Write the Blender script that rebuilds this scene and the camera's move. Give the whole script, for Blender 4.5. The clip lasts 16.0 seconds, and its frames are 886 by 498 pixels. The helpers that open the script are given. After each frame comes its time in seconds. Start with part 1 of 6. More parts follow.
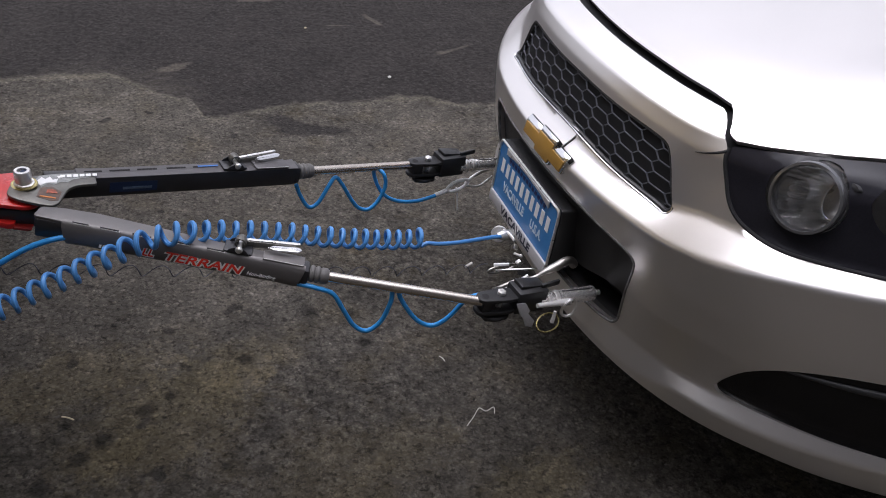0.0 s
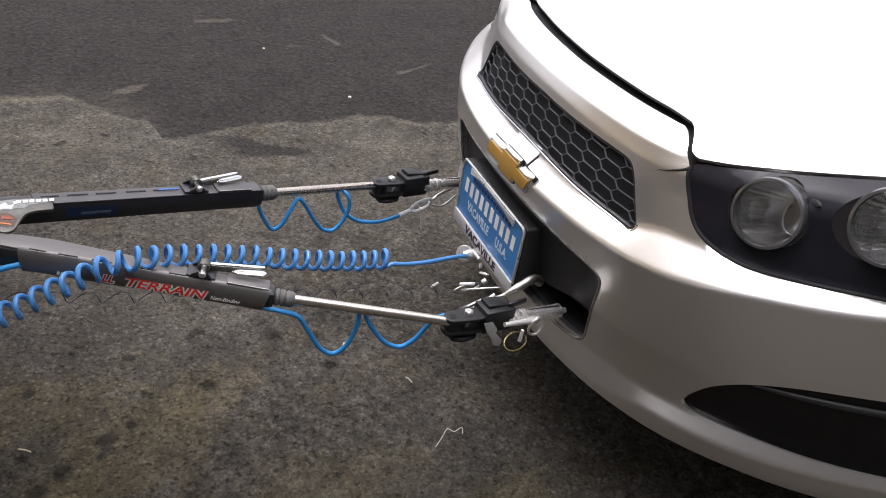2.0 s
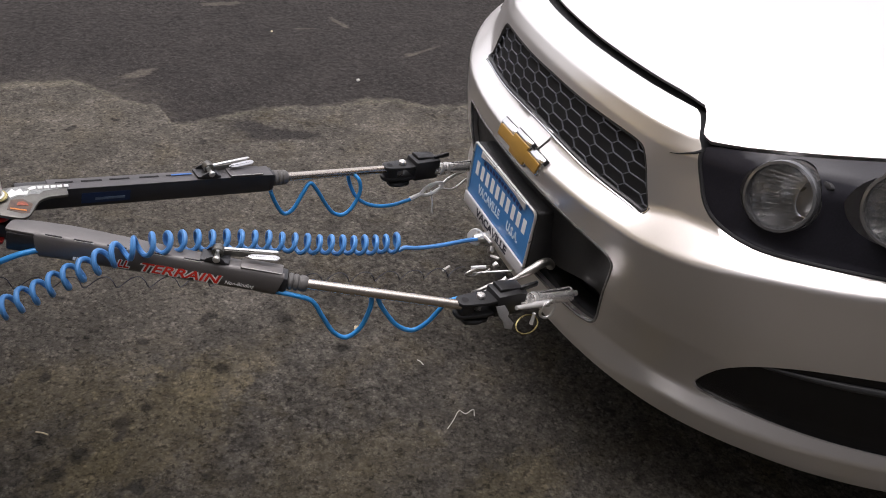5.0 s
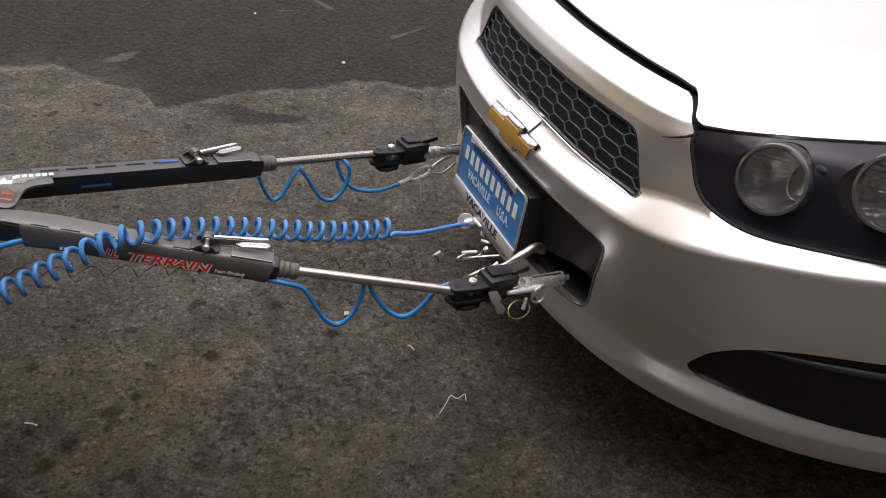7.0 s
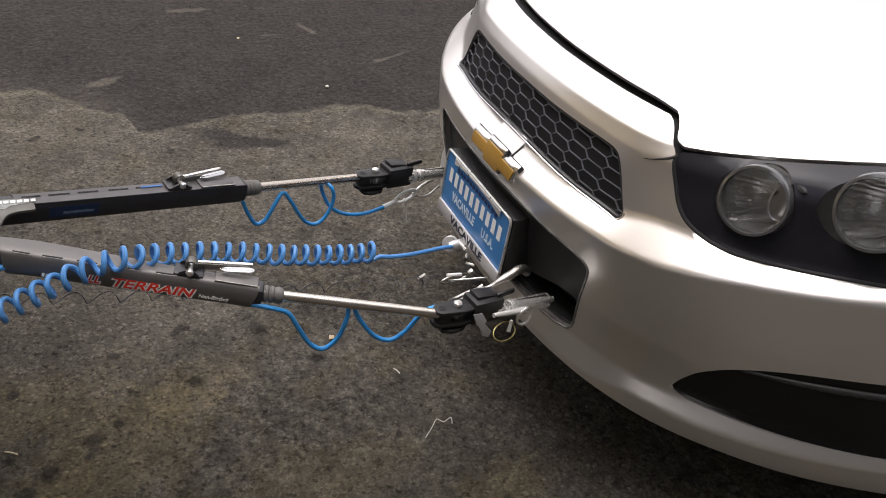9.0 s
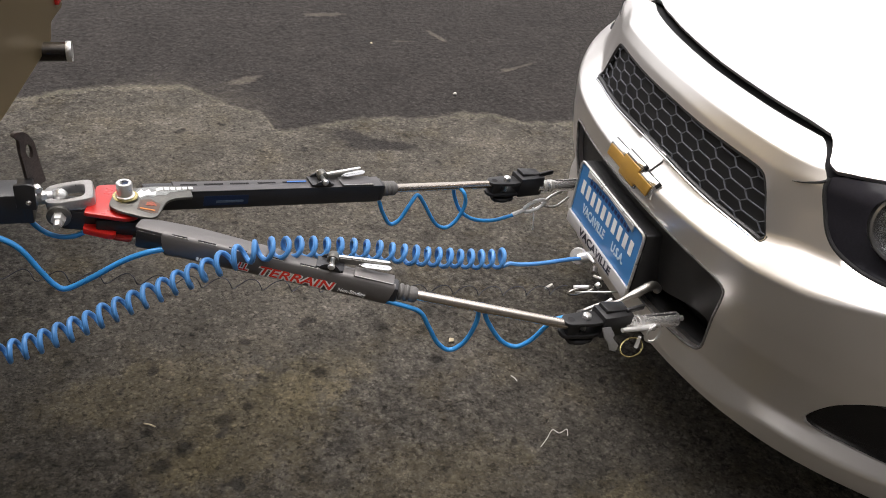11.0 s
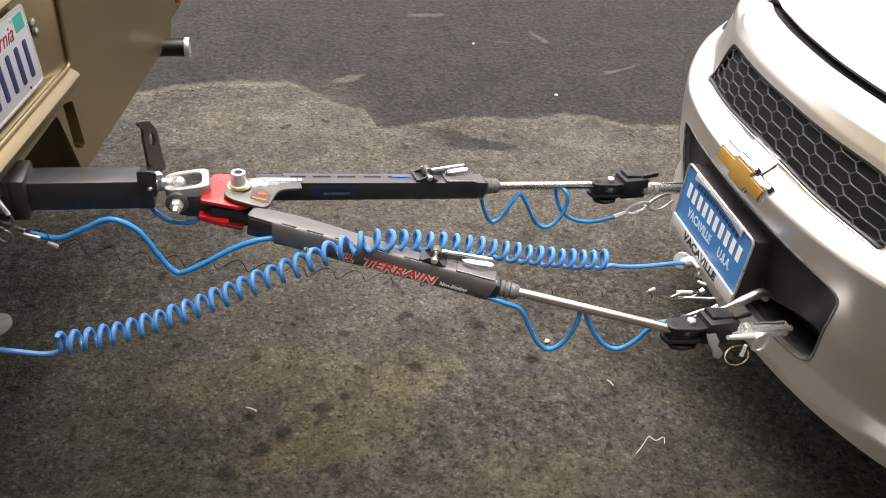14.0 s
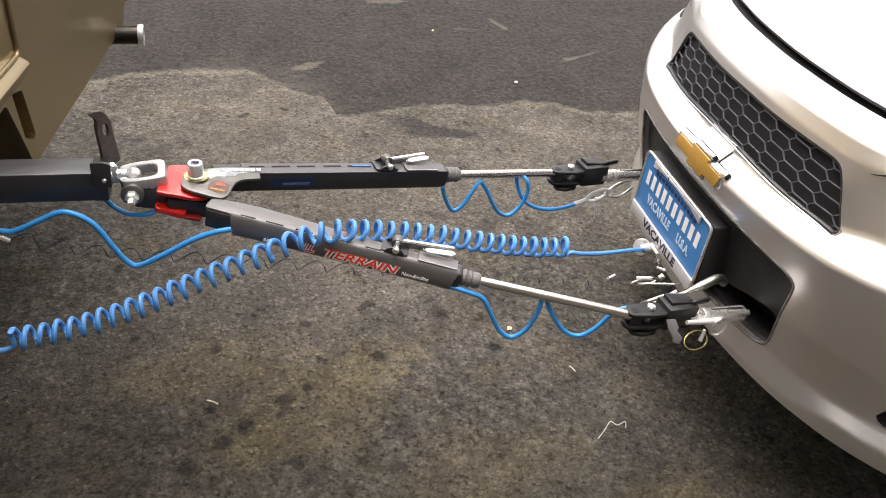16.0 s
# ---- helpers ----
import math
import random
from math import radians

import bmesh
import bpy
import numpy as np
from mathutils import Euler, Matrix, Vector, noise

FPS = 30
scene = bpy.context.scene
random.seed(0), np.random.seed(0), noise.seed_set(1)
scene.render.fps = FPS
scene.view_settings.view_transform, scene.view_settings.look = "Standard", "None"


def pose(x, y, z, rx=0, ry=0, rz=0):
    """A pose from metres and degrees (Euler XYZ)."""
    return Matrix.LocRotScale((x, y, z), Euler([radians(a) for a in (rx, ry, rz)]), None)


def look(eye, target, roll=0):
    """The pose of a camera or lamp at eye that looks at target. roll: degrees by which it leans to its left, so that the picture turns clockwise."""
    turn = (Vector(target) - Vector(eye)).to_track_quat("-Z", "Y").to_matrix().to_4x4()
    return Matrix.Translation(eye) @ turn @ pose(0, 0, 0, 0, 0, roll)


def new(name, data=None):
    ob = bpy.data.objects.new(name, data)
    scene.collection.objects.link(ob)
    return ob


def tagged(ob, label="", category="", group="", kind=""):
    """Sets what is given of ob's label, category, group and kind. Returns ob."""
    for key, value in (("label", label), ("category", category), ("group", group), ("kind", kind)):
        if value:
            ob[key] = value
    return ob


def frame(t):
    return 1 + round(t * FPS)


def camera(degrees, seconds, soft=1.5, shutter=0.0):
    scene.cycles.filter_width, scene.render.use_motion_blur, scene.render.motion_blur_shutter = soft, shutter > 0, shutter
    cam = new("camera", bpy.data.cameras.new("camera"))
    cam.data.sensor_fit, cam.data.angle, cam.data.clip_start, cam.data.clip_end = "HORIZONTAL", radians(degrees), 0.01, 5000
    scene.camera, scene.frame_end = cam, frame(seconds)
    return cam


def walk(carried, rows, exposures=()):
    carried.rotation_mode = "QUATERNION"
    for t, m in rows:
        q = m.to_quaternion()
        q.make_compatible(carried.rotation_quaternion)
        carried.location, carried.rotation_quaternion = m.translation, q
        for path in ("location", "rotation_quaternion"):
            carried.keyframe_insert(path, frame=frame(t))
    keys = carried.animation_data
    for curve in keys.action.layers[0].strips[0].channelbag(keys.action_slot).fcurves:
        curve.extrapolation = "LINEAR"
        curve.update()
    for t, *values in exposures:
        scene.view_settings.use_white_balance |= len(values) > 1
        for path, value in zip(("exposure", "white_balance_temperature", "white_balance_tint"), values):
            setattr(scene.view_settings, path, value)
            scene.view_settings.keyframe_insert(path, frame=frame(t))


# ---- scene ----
from mathutils.geometry import delaunay_2d_cdt

cam = camera(55.0, 16.0, 1.0)
PATH = [
    (0, (-0.791, -1.436, 1.444), (-0.142, 0.074, 0.304), 8.1),
    (0.5, (-0.804, -1.436, 1.45), (-0.144, 0.062, 0.302), 7.7),
    (1, (-0.799, -1.426, 1.447), (-0.095, 0.081, 0.338), 8.7),
    (1.5, (-0.798, -1.428, 1.447), (-0.065, 0.102, 0.389), 9.0),
    (2, (-0.799, -1.425, 1.442), (-0.059, 0.077, 0.349), 8.8),
    (2.5, (-0.798, -1.426, 1.443), (-0.074, 0.062, 0.32), 8.8),
    (3, (-0.801, -1.427, 1.444), (-0.09, 0.056, 0.305), 9.0),
    (3.5, (-0.803, -1.431, 1.443), (-0.087, 0.063, 0.321), 8.3),
    (6, (-0.815, -1.416, 1.45), (-0.092, 0.055, 0.304), 8.5),
    (6.5, (-0.817, -1.412, 1.45), (-0.089, 0.047, 0.292), 8.2),
    (7, (-0.817, -1.408, 1.448), (-0.069, 0.038, 0.286), 8.7),
    (7.5, (-0.817, -1.405, 1.449), (-0.045, 0.034, 0.294), 9.1),
    (8, (-0.817, -1.405, 1.451), (-0.017, 0.055, 0.344), 8.9),
    (10.5, (-0.836, -1.411, 1.448), (-0.147, 0.08, 0.307), 8.2),
    (11, (-0.88, -1.405, 1.449), (-0.314, 0.148, 0.323), 7.9),
    (11.5, (-0.913, -1.408, 1.444), (-0.574, 0.208, 0.315), 5.2),
    (11.8, (-0.911, -1.418, 1.448), (-0.645, 0.213, 0.322), 4.5),
    (12, (-0.909, -1.418, 1.445), (-0.636, 0.21, 0.315), 4.5),
    (12.5, (-0.906, -1.416, 1.442), (-0.588, 0.194, 0.3), 5.2),
    (13, (-0.909, -1.417, 1.442), (-0.567, 0.194, 0.307), 5.8),
    (13.5, (-0.909, -1.417, 1.441), (-0.564, 0.195, 0.308), 5.9),
    (14, (-0.905, -1.409, 1.438), (-0.543, 0.19, 0.300), 5.8),
    (14.5, (-0.906, -1.403, 1.437), (-0.509, 0.186, 0.289), 6.5),
    (15, (-0.904, -1.403, 1.437), (-0.492, 0.179, 0.286), 6.5),
    (15.5, (-0.901, -1.405, 1.438), (-0.478, 0.17, 0.28), 6.4),
    (16, (-0.903, -1.403, 1.439), (-0.454, 0.165, 0.282), 7.0),
]
EXPOSURES = [(0, 0.24, 6050, 18), (0.5, 0.8, 6100, 17), (1, 0.86, 6200, 16), (1.5, 0.82, 6250, 16), (2.0, 0.76, 6300, 16), (2.5, 0.72, 6350, 16), (3, 0.74, 6400, 16), (3.5, 0.79, 6400, 16), (5.0, 0.58, 6450, 17), (6.0, 0.38, 6500, 17), (6.5, 0.22, 6500, 17), (7.0, 0.5, 6500, 17), (7.5, 0.94, 6550, 17), (8, 0.6, 6600, 15), (9.2, 0.66, 6650, 15), (10.5, 0.72, 6650, 14), (11, 0.88, 6650, 13), (11.5, 0.96, 6600, 14), (12, 1.44, 6700, 14), (13, 1.5, 6750, 14), (16, 1.5, 6750, 14)]
walk(cam, [(t, look(eye, target, roll)) for t, eye, target, roll in PATH], EXPOSURES)

# ---------- world and light ----------
world = bpy.data.worlds.new("overcast_sky")
scene.world = world
world.use_nodes = True
wt = world.node_tree
sky = wt.nodes.new("ShaderNodeTexSky")
sky.sky_type, sky.sun_disc = "NISHITA", False
sky.sun_elevation, sky.sun_rotation = radians(74), radians(324)
sky.air_density, sky.dust_density, sky.ozone_density = 1.0, 4.0, 1.0
hsv = wt.nodes.new("ShaderNodeHueSaturation")
hsv.inputs["Saturation"].default_value = 0.12
wt.links.new(sky.outputs["Color"], hsv.inputs["Color"])
wt.links.new(hsv.outputs["Color"], wt.nodes["Background"].inputs["Color"])
wt.nodes["Background"].inputs["Strength"].default_value = 0.16
sun_data = bpy.data.lights.new("sun", "SUN")
sun_data.energy, sun_data.angle, sun_data.color = 1.4, radians(70), (1.0, 0.975, 0.945)
sun = new("sun", sun_data)
sun.matrix_world = look((-0.8, 1.1, 4.8), (0, 0, 0))


# ---------- material helpers ----------
def material(name, color, rough=0.5, metal=0.0, coat=0.0, var=0.12, scale=30.0, bump=0.0, bump_scale=200.0, rough_var=0.1, tint=None, coat_rough=0.05, random=0.0):
    """A surface with two scales of mottling in colour and gloss, and a fine relief."""
    m = bpy.data.materials.new(name)
    m.use_nodes = True
    nt = m.node_tree
    b = nt.nodes["Principled BSDF"]
    b.inputs["Metallic"].default_value = metal
    b.inputs["Coat Weight"].default_value = coat
    b.inputs["Coat Roughness"].default_value = coat_rough
    tc = nt.nodes.new("ShaderNodeTexCoord")
    big = nt.nodes.new("ShaderNodeTexNoise")
    big.inputs["Scale"].default_value, big.inputs["Detail"].default_value = scale, 6
    fine = nt.nodes.new("ShaderNodeTexNoise")
    fine.inputs["Scale"].default_value, fine.inputs["Detail"].default_value = bump_scale, 4
    nt.links.new(tc.outputs["Object"], big.inputs["Vector"])
    nt.links.new(tc.outputs["Object"], fine.inputs["Vector"])
    add = nt.nodes.new("ShaderNodeMath")
    add.operation = "ADD"
    nt.links.new(big.outputs["Fac"], add.inputs[0])
    nt.links.new(fine.outputs["Fac"], add.inputs[1])
    ramp = nt.nodes.new("ShaderNodeMapRange")
    ramp.inputs["From Min"].default_value, ramp.inputs["From Max"].default_value = 0.6, 1.4
    nt.links.new(add.outputs[0], ramp.inputs["Value"])
    mix = nt.nodes.new("ShaderNodeMix")
    mix.data_type = "RGBA"
    dark = tint or tuple(c * (1 - var) for c in color)
    mix.inputs["A"].default_value = (*dark, 1)
    mix.inputs["B"].default_value = (*[min(1, c * (1 + var)) for c in color], 1)
    nt.links.new(ramp.outputs["Result"], mix.inputs["Factor"])
    nt.links.new(mix.outputs["Result"], b.inputs["Base Color"])
    rr = nt.nodes.new("ShaderNodeMapRange")
    rr.inputs["To Min"].default_value, rr.inputs["To Max"].default_value = max(0.02, rough - rough_var), min(1, rough + rough_var)
    nt.links.new(big.outputs["Fac"], rr.inputs["Value"])
    nt.links.new(rr.outputs["Result"], b.inputs["Roughness"])
    if bump:
        bp = nt.nodes.new("ShaderNodeBump")
        bp.inputs["Strength"].default_value, bp.inputs["Distance"].default_value = bump, 0.002
        nt.links.new(fine.outputs["Fac"], bp.inputs["Height"])
        nt.links.new(bp.outputs["Normal"], b.inputs["Normal"])
    return m


def asphalt():
    """Worn asphalt: pale aggregate, dark pits, ochre dirt, and a smoother dark newer surface beyond a wavering joint."""
    m = bpy.data.materials.new("asphalt")
    m.use_nodes = True
    nt = m.node_tree
    b = nt.nodes["Principled BSDF"]
    tc = nt.nodes.new("ShaderNodeTexCoord")

    def noise_tex(scale, detail=5.0, rough=0.55):
        n = nt.nodes.new("ShaderNodeTexNoise")
        n.inputs["Scale"].default_value, n.inputs["Detail"].default_value, n.inputs["Roughness"].default_value = scale, detail, rough
        nt.links.new(tc.outputs["Object"], n.inputs["Vector"])
        return n.outputs["Fac"]

    def rng(v, a, c, lo=0.0, hi=1.0):
        r = nt.nodes.new("ShaderNodeMapRange")
        for key, val in (("From Min", a), ("From Max", c), ("To Min", lo), ("To Max", hi)):
            r.inputs[key].default_value = val
        nt.links.new(v, r.inputs["Value"])
        return r.outputs["Result"]

    def math_(op, a, c):
        n = nt.nodes.new("ShaderNodeMath")
        n.operation = op
        for i, v in enumerate((a, c)):
            if isinstance(v, (int, float)):
                n.inputs[i].default_value = v
            else:
                nt.links.new(v, n.inputs[i])
        return n.outputs[0]

    def blend(fac, a, c):
        n = nt.nodes.new("ShaderNodeMix")
        n.data_type = "RGBA"
        if isinstance(fac, (int, float)):
            n.inputs["Factor"].default_value = fac
        else:
            nt.links.new(fac, n.inputs["Factor"])
        for key, v in (("A", a), ("B", c)):
            if isinstance(v, tuple):
                n.inputs[key].default_value = (*v, 1)
            else:
                nt.links.new(v, n.inputs[key])
        return n.outputs["Result"]

    sep = nt.nodes.new("ShaderNodeSeparateXYZ")
    nt.links.new(tc.outputs["Object"], sep.inputs[0])
    vor = nt.nodes.new("ShaderNodeTexVoronoi")
    vor.inputs["Scale"].default_value = 125
    nt.links.new(tc.outputs["Object"], vor.inputs["Vector"])
    stone = nt.nodes.new("ShaderNodeSeparateColor")
    nt.links.new(vor.outputs["Color"], stone.inputs[0])
    fine, mid, big, wide = noise_tex(210, 4), noise_tex(42, 7, 0.7), noise_tex(7, 5), noise_tex(1.6, 4)
    old = blend(rng(mid, 0.34, 0.64), (0.023, 0.020, 0.0165), (0.088, 0.079, 0.065))
    old = blend(rng(stone.outputs[0], 0.55, 1.0, 0, 0.34), old, (0.135, 0.126, 0.112))
    old = blend(rng(noise_tex(20, 5, 0.65), 0.50, 0.64, 0, 0.55), old, (0.014, 0.013, 0.011))
    old = blend(rng(big, 0.50, 0.68, 0, 0.45), old, (0.066, 0.052, 0.026))
    old = blend(rng(wide, 0.42, 0.66, 0, 0.25), old, (0.085, 0.079, 0.070))
    newer = blend(rng(mid, 0.35, 0.68), (0.0165, 0.0143, 0.013), (0.033, 0.0285, 0.0257))
    newer = blend(rng(stone.outputs[1], 0.80, 1.0, 0, 0.35), newer, (0.07, 0.066, 0.062))
    # joint line between the two surfaces, with a rounded bay towards the motorhome
    def step(a, c, h):
        r = nt.nodes.new("ShaderNodeMapRange")
        r.interpolation_type = "SMOOTHSTEP"
        for key, val in (("From Min", a), ("From Max", c), ("To Min", 0.0), ("To Max", h)):
            r.inputs[key].default_value = val
        nt.links.new(sep.outputs["X"], r.inputs["Value"])
        return r.outputs["Result"]

    line = math_("ADD", 1.67, step(-1.50, -1.15, 0.11))
    for a, c, h in ((-0.90, -0.60, -0.24), (-0.60, -0.555, -0.15), (-0.55, -0.20, 0.08), (0.05, 0.20, 0.03), (0.26, 0.45, -0.09)):
        line = math_("ADD", line, step(a, c, h))
    off = math_("SUBTRACT", sep.outputs["Y"], line)
    off = math_("ADD", off, math_("MULTIPLY", math_("SUBTRACT", noise_tex(14, 6, 0.7), 0.5), 0.12))
    col = blend(rng(off, -0.02, 0.02), old, newer)
    # pale dusty rim along the joint
    rim = math_("MULTIPLY", rng(math_("ABSOLUTE", math_("ADD", off, 0.012), 0.0), 0.004, 0.03, 1, 0), rng(noise_tex(6, 4, 0.6), 0.40, 0.60, 0.1, 0.7))
    col = blend(rim, col, (0.130, 0.120, 0.090))

    def patch(x, y, r, inner=0.35):
        """1 in the middle of a round area on the ground, 0 past its rim."""
        n = nt.nodes.new("ShaderNodeVectorMath")
        n.operation = "DISTANCE"
        n.inputs[1].default_value = (x, y, 0)
        nt.links.new(tc.outputs["Object"], n.inputs[0])
        wob = math_("ADD", n.outputs["Value"], math_("MULTIPLY", math_("SUBTRACT", noise_tex(16, 5, 0.7), 0.5), r * 1.3))
        return rng(wob, r * inner, r, 1, 0)

    def streak(x, y, turn, length, width, rag=1.0):
        """1 in the middle of a long ragged mark that lies at an angle, 0 past its rim."""
        mp = nt.nodes.new("ShaderNodeMapping")
        mp.vector_type = "TEXTURE"
        mp.inputs["Location"].default_value = (x, y, 0)
        mp.inputs["Rotation"].default_value = (0, 0, radians(turn))
        mp.inputs["Scale"].default_value = (length, width, 1)
        nt.links.new(tc.outputs["Object"], mp.inputs["Vector"])
        n = nt.nodes.new("ShaderNodeVectorMath")
        n.operation = "LENGTH"
        nt.links.new(mp.outputs["Vector"], n.inputs[0])
        wob = math_("ADD", n.outputs["Value"], math_("MULTIPLY", math_("SUBTRACT", noise_tex(24, 5, 0.7), 0.5), 1.6 * rag))
        return rng(wob, 0.55, 0.95, 1, 0)

    # olive and ochre dirt
    for x, y, turn, length, width, k in ((-0.78, -0.03, 36, 0.32, 0.17, 0.40), (-0.90, -0.12, 42, 0.12, 0.05, 0.40), (-1.00, 0.12, 14, 0.30, 0.11, 0.34), (-0.62, 0.10, 25, 0.22, 0.10, 0.22), (-0.05, -0.40, 20, 0.18, 0.09, 0.40), (-0.40, -0.25, 10, 0.30, 0.12, 0.22)):
        col = blend(math_("MULTIPLY", streak(x, y, turn, length, width), k), col, (0.125, 0.103, 0.055))
    col = blend(math_("MULTIPLY", patch(-0.95, 1.45, 0.45), 0.35), col, (0.115, 0.103, 0.082))
    for x, y, r in ((0.1, 1.05, 0.55), (-0.55, 1.0, 0.55), (-0.75, 0.45, 0.45), (0.25, 1.3, 0.22)):
        col = blend(math_("MULTIPLY", math_("MULTIPLY", patch(x, y, r), rng(off, -0.02, 0.02, 1, 0)), 0.30), col, (0.107, 0.096, 0.079))
    # brown grime, with shade from motorhome and camera operator put into the colour
    for x, y, r, k in ((-1.40, -0.40, 1.00, 0.54), (-0.70, -0.80, 0.60, 0.56), (-0.25, -0.62, 0.55, 0.50)):
        col = blend(math_("MULTIPLY", patch(x, y, r), k), col, (0.027, 0.023, 0.016))
    # old oil stain beside the joint
    for x, y, turn, length, width in ((-0.30, 1.335, -30, 0.085, 0.065), (-0.25, 1.265, 0, 0.12, 0.06), (-0.16, 1.25, -8, 0.11, 0.045)):
        col = blend(math_("MULTIPLY", streak(x, y, turn, length, width, 0.6), 0.9), col, (0.026, 0.023, 0.021))
    # pale scrapes on the newer surface
    for x, y, turn, length, width, k in ((-0.20, 2.585, 5, 0.13, 0.030, 0.55), (-0.64, 1.825, 35, 0.09, 0.035, 0.65), (0.295, 2.32, -68, 0.09, 0.020, 0.55), (0.11, 2.25, 0, 0.07, 0.010, 0.45), (0.58, 1.95, 28, 0.15, 0.012, 0.45), (0.51, 1.92, 10, 0.04, 0.022, 0.5)):
        col = blend(math_("MULTIPLY", streak(x, y, turn, length, width, 1.25), k), col, (0.104, 0.091, 0.074))
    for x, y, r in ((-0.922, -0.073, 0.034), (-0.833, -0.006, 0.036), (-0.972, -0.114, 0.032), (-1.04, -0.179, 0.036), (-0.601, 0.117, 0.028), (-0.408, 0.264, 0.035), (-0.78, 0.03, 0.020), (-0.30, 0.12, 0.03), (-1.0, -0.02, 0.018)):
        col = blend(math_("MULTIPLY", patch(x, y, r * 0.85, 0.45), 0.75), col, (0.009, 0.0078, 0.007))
    oil = rng(noise_tex(14, 2, 0.5), 0.66, 0.72, 0, 0.75)
    col = blend(oil, col, (0.016, 0.015, 0.014))
    # single stones: each lighter or darker than the next, with dark pitch between them
    grit = nt.nodes.new("ShaderNodeTexVoronoi")
    grit.inputs["Scale"].default_value = 190
    nt.links.new(tc.outputs["Object"], grit.inputs["Vector"])
    tone = nt.nodes.new("ShaderNodeSeparateColor")
    nt.links.new(grit.outputs["Color"], tone.inputs[0])
    pits = rng(noise_tex(80, 3, 0.6), 0.36, 0.46, 0.42, 1.0)
    chips = math_("MULTIPLY", rng(stone.outputs[2], 0.84, 0.97, 1.0, 1.45), rng(noise_tex(110, 2, 0.5), 0.56, 0.68, 1.0, 1.25))
    grain = math_("MULTIPLY", math_("MULTIPLY", pits, chips), rng(tone.outputs[0], 0, 1, 0.88, 1.14))
    grain = math_("MULTIPLY", grain, rng(vor.outputs["Distance"], 0.30, 0.65, 1.04, 0.86))
    grain = math_("ADD", 1.0, math_("MULTIPLY", math_("SUBTRACT", grain, 1.0), rng(off, -0.02, 0.02, 1.0, 0.55)))
    blot = math_("MULTIPLY", rng(noise_tex(13, 6, 0.7), 0.36, 0.64, 0.84, 1.15), rng(noise_tex(4.5, 4, 0.6), 0.36, 0.64, 0.78, 1.22))
    grain = math_("MULTIPLY", grain, math_("ADD", 1.0, math_("MULTIPLY", math_("SUBTRACT", blot, 1.0), rng(off, -0.02, 0.02, 1.0, 0.6))))
    edge = nt.nodes.new("ShaderNodeTexVoronoi")
    edge.feature = "DISTANCE_TO_EDGE"
    edge.inputs["Scale"].default_value = 78
    warp = nt.nodes.new("ShaderNodeVectorMath")
    warp.operation = "ADD"
    wobble = nt.nodes.new("ShaderNodeTexNoise")
    wobble.inputs["Scale"].default_value = 90
    nt.links.new(tc.outputs["Object"], wobble.inputs["Vector"])
    small = nt.nodes.new("ShaderNodeVectorMath")
    small.operation = "SCALE"
    small.inputs["Scale"].default_value = 0.024
    nt.links.new(wobble.outputs["Color"], small.inputs[0])
    nt.links.new(tc.outputs["Object"], warp.inputs[0])
    nt.links.new(small.outputs[0], warp.inputs[1])
    nt.links.new(warp.outputs[0], edge.inputs["Vector"])
    crack = math_("SUBTRACT", 1.0, math_("MULTIPLY", rng(edge.outputs["Distance"], 0.02, 0.16, 0.42, 0.0), math_("MULTIPLY", rng(noise_tex(26, 4, 0.6), 0.42, 0.60), rng(off, -0.02, 0.02, 1.0, 0.35))))
    grain = math_("MULTIPLY", math_("MULTIPLY", math_("ADD", 0.06, math_("MULTIPLY", grain, 0.94)), crack), 1.10)
    sc = nt.nodes.new("ShaderNodeVectorMath")
    sc.operation = "SCALE"
    nt.links.new(col, sc.inputs[0])
    nt.links.new(grain, sc.inputs["Scale"])
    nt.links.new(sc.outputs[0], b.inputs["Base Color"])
    b.inputs["Specular IOR Level"].default_value = 0.12
    nt.links.new(rng(mid, 0.3, 0.7, 0.95, 0.7), b.inputs["Roughness"])
    h = math_("ADD", math_("MULTIPLY", vor.outputs["Distance"], -0.5), math_("ADD", math_("MULTIPLY", mid, 0.9), math_("MULTIPLY", fine, 0.5)))
    bp = nt.nodes.new("ShaderNodeBump")
    bp.inputs["Strength"].default_value, bp.inputs["Distance"].default_value = 0.6, 0.006
    nt.links.new(h, bp.inputs["Height"])
    nt.links.new(bp.outputs["Normal"], b.inputs["Normal"])
    return m


def glass(name, color=(1, 1, 1), rough=0.02):
    """A thin clear cover: see-through, with a sheen that grows at grazing angles."""
    m = bpy.data.materials.new(name)
    m.use_nodes = True
    nt = m.node_tree
    for n in [n for n in nt.nodes if n.type != "OUTPUT_MATERIAL"]:
        nt.nodes.remove(n)
    clear, sheen, fres, mix = (nt.nodes.new("ShaderNode" + k) for k in ("BsdfTransparent", "BsdfGlossy", "Fresnel", "MixShader"))
    clear.inputs["Color"].default_value = (*color, 1)
    sheen.inputs["Roughness"].default_value = rough
    fres.inputs["IOR"].default_value = 1.3
    nt.links.new(fres.outputs[0], mix.inputs[0])
    nt.links.new(clear.outputs[0], mix.inputs[1])
    nt.links.new(sheen.outputs[0], mix.inputs[2])
    nt.links.new(mix.outputs[0], next(n for n in nt.nodes if n.type == "OUTPUT_MATERIAL").inputs["Surface"])
    return m


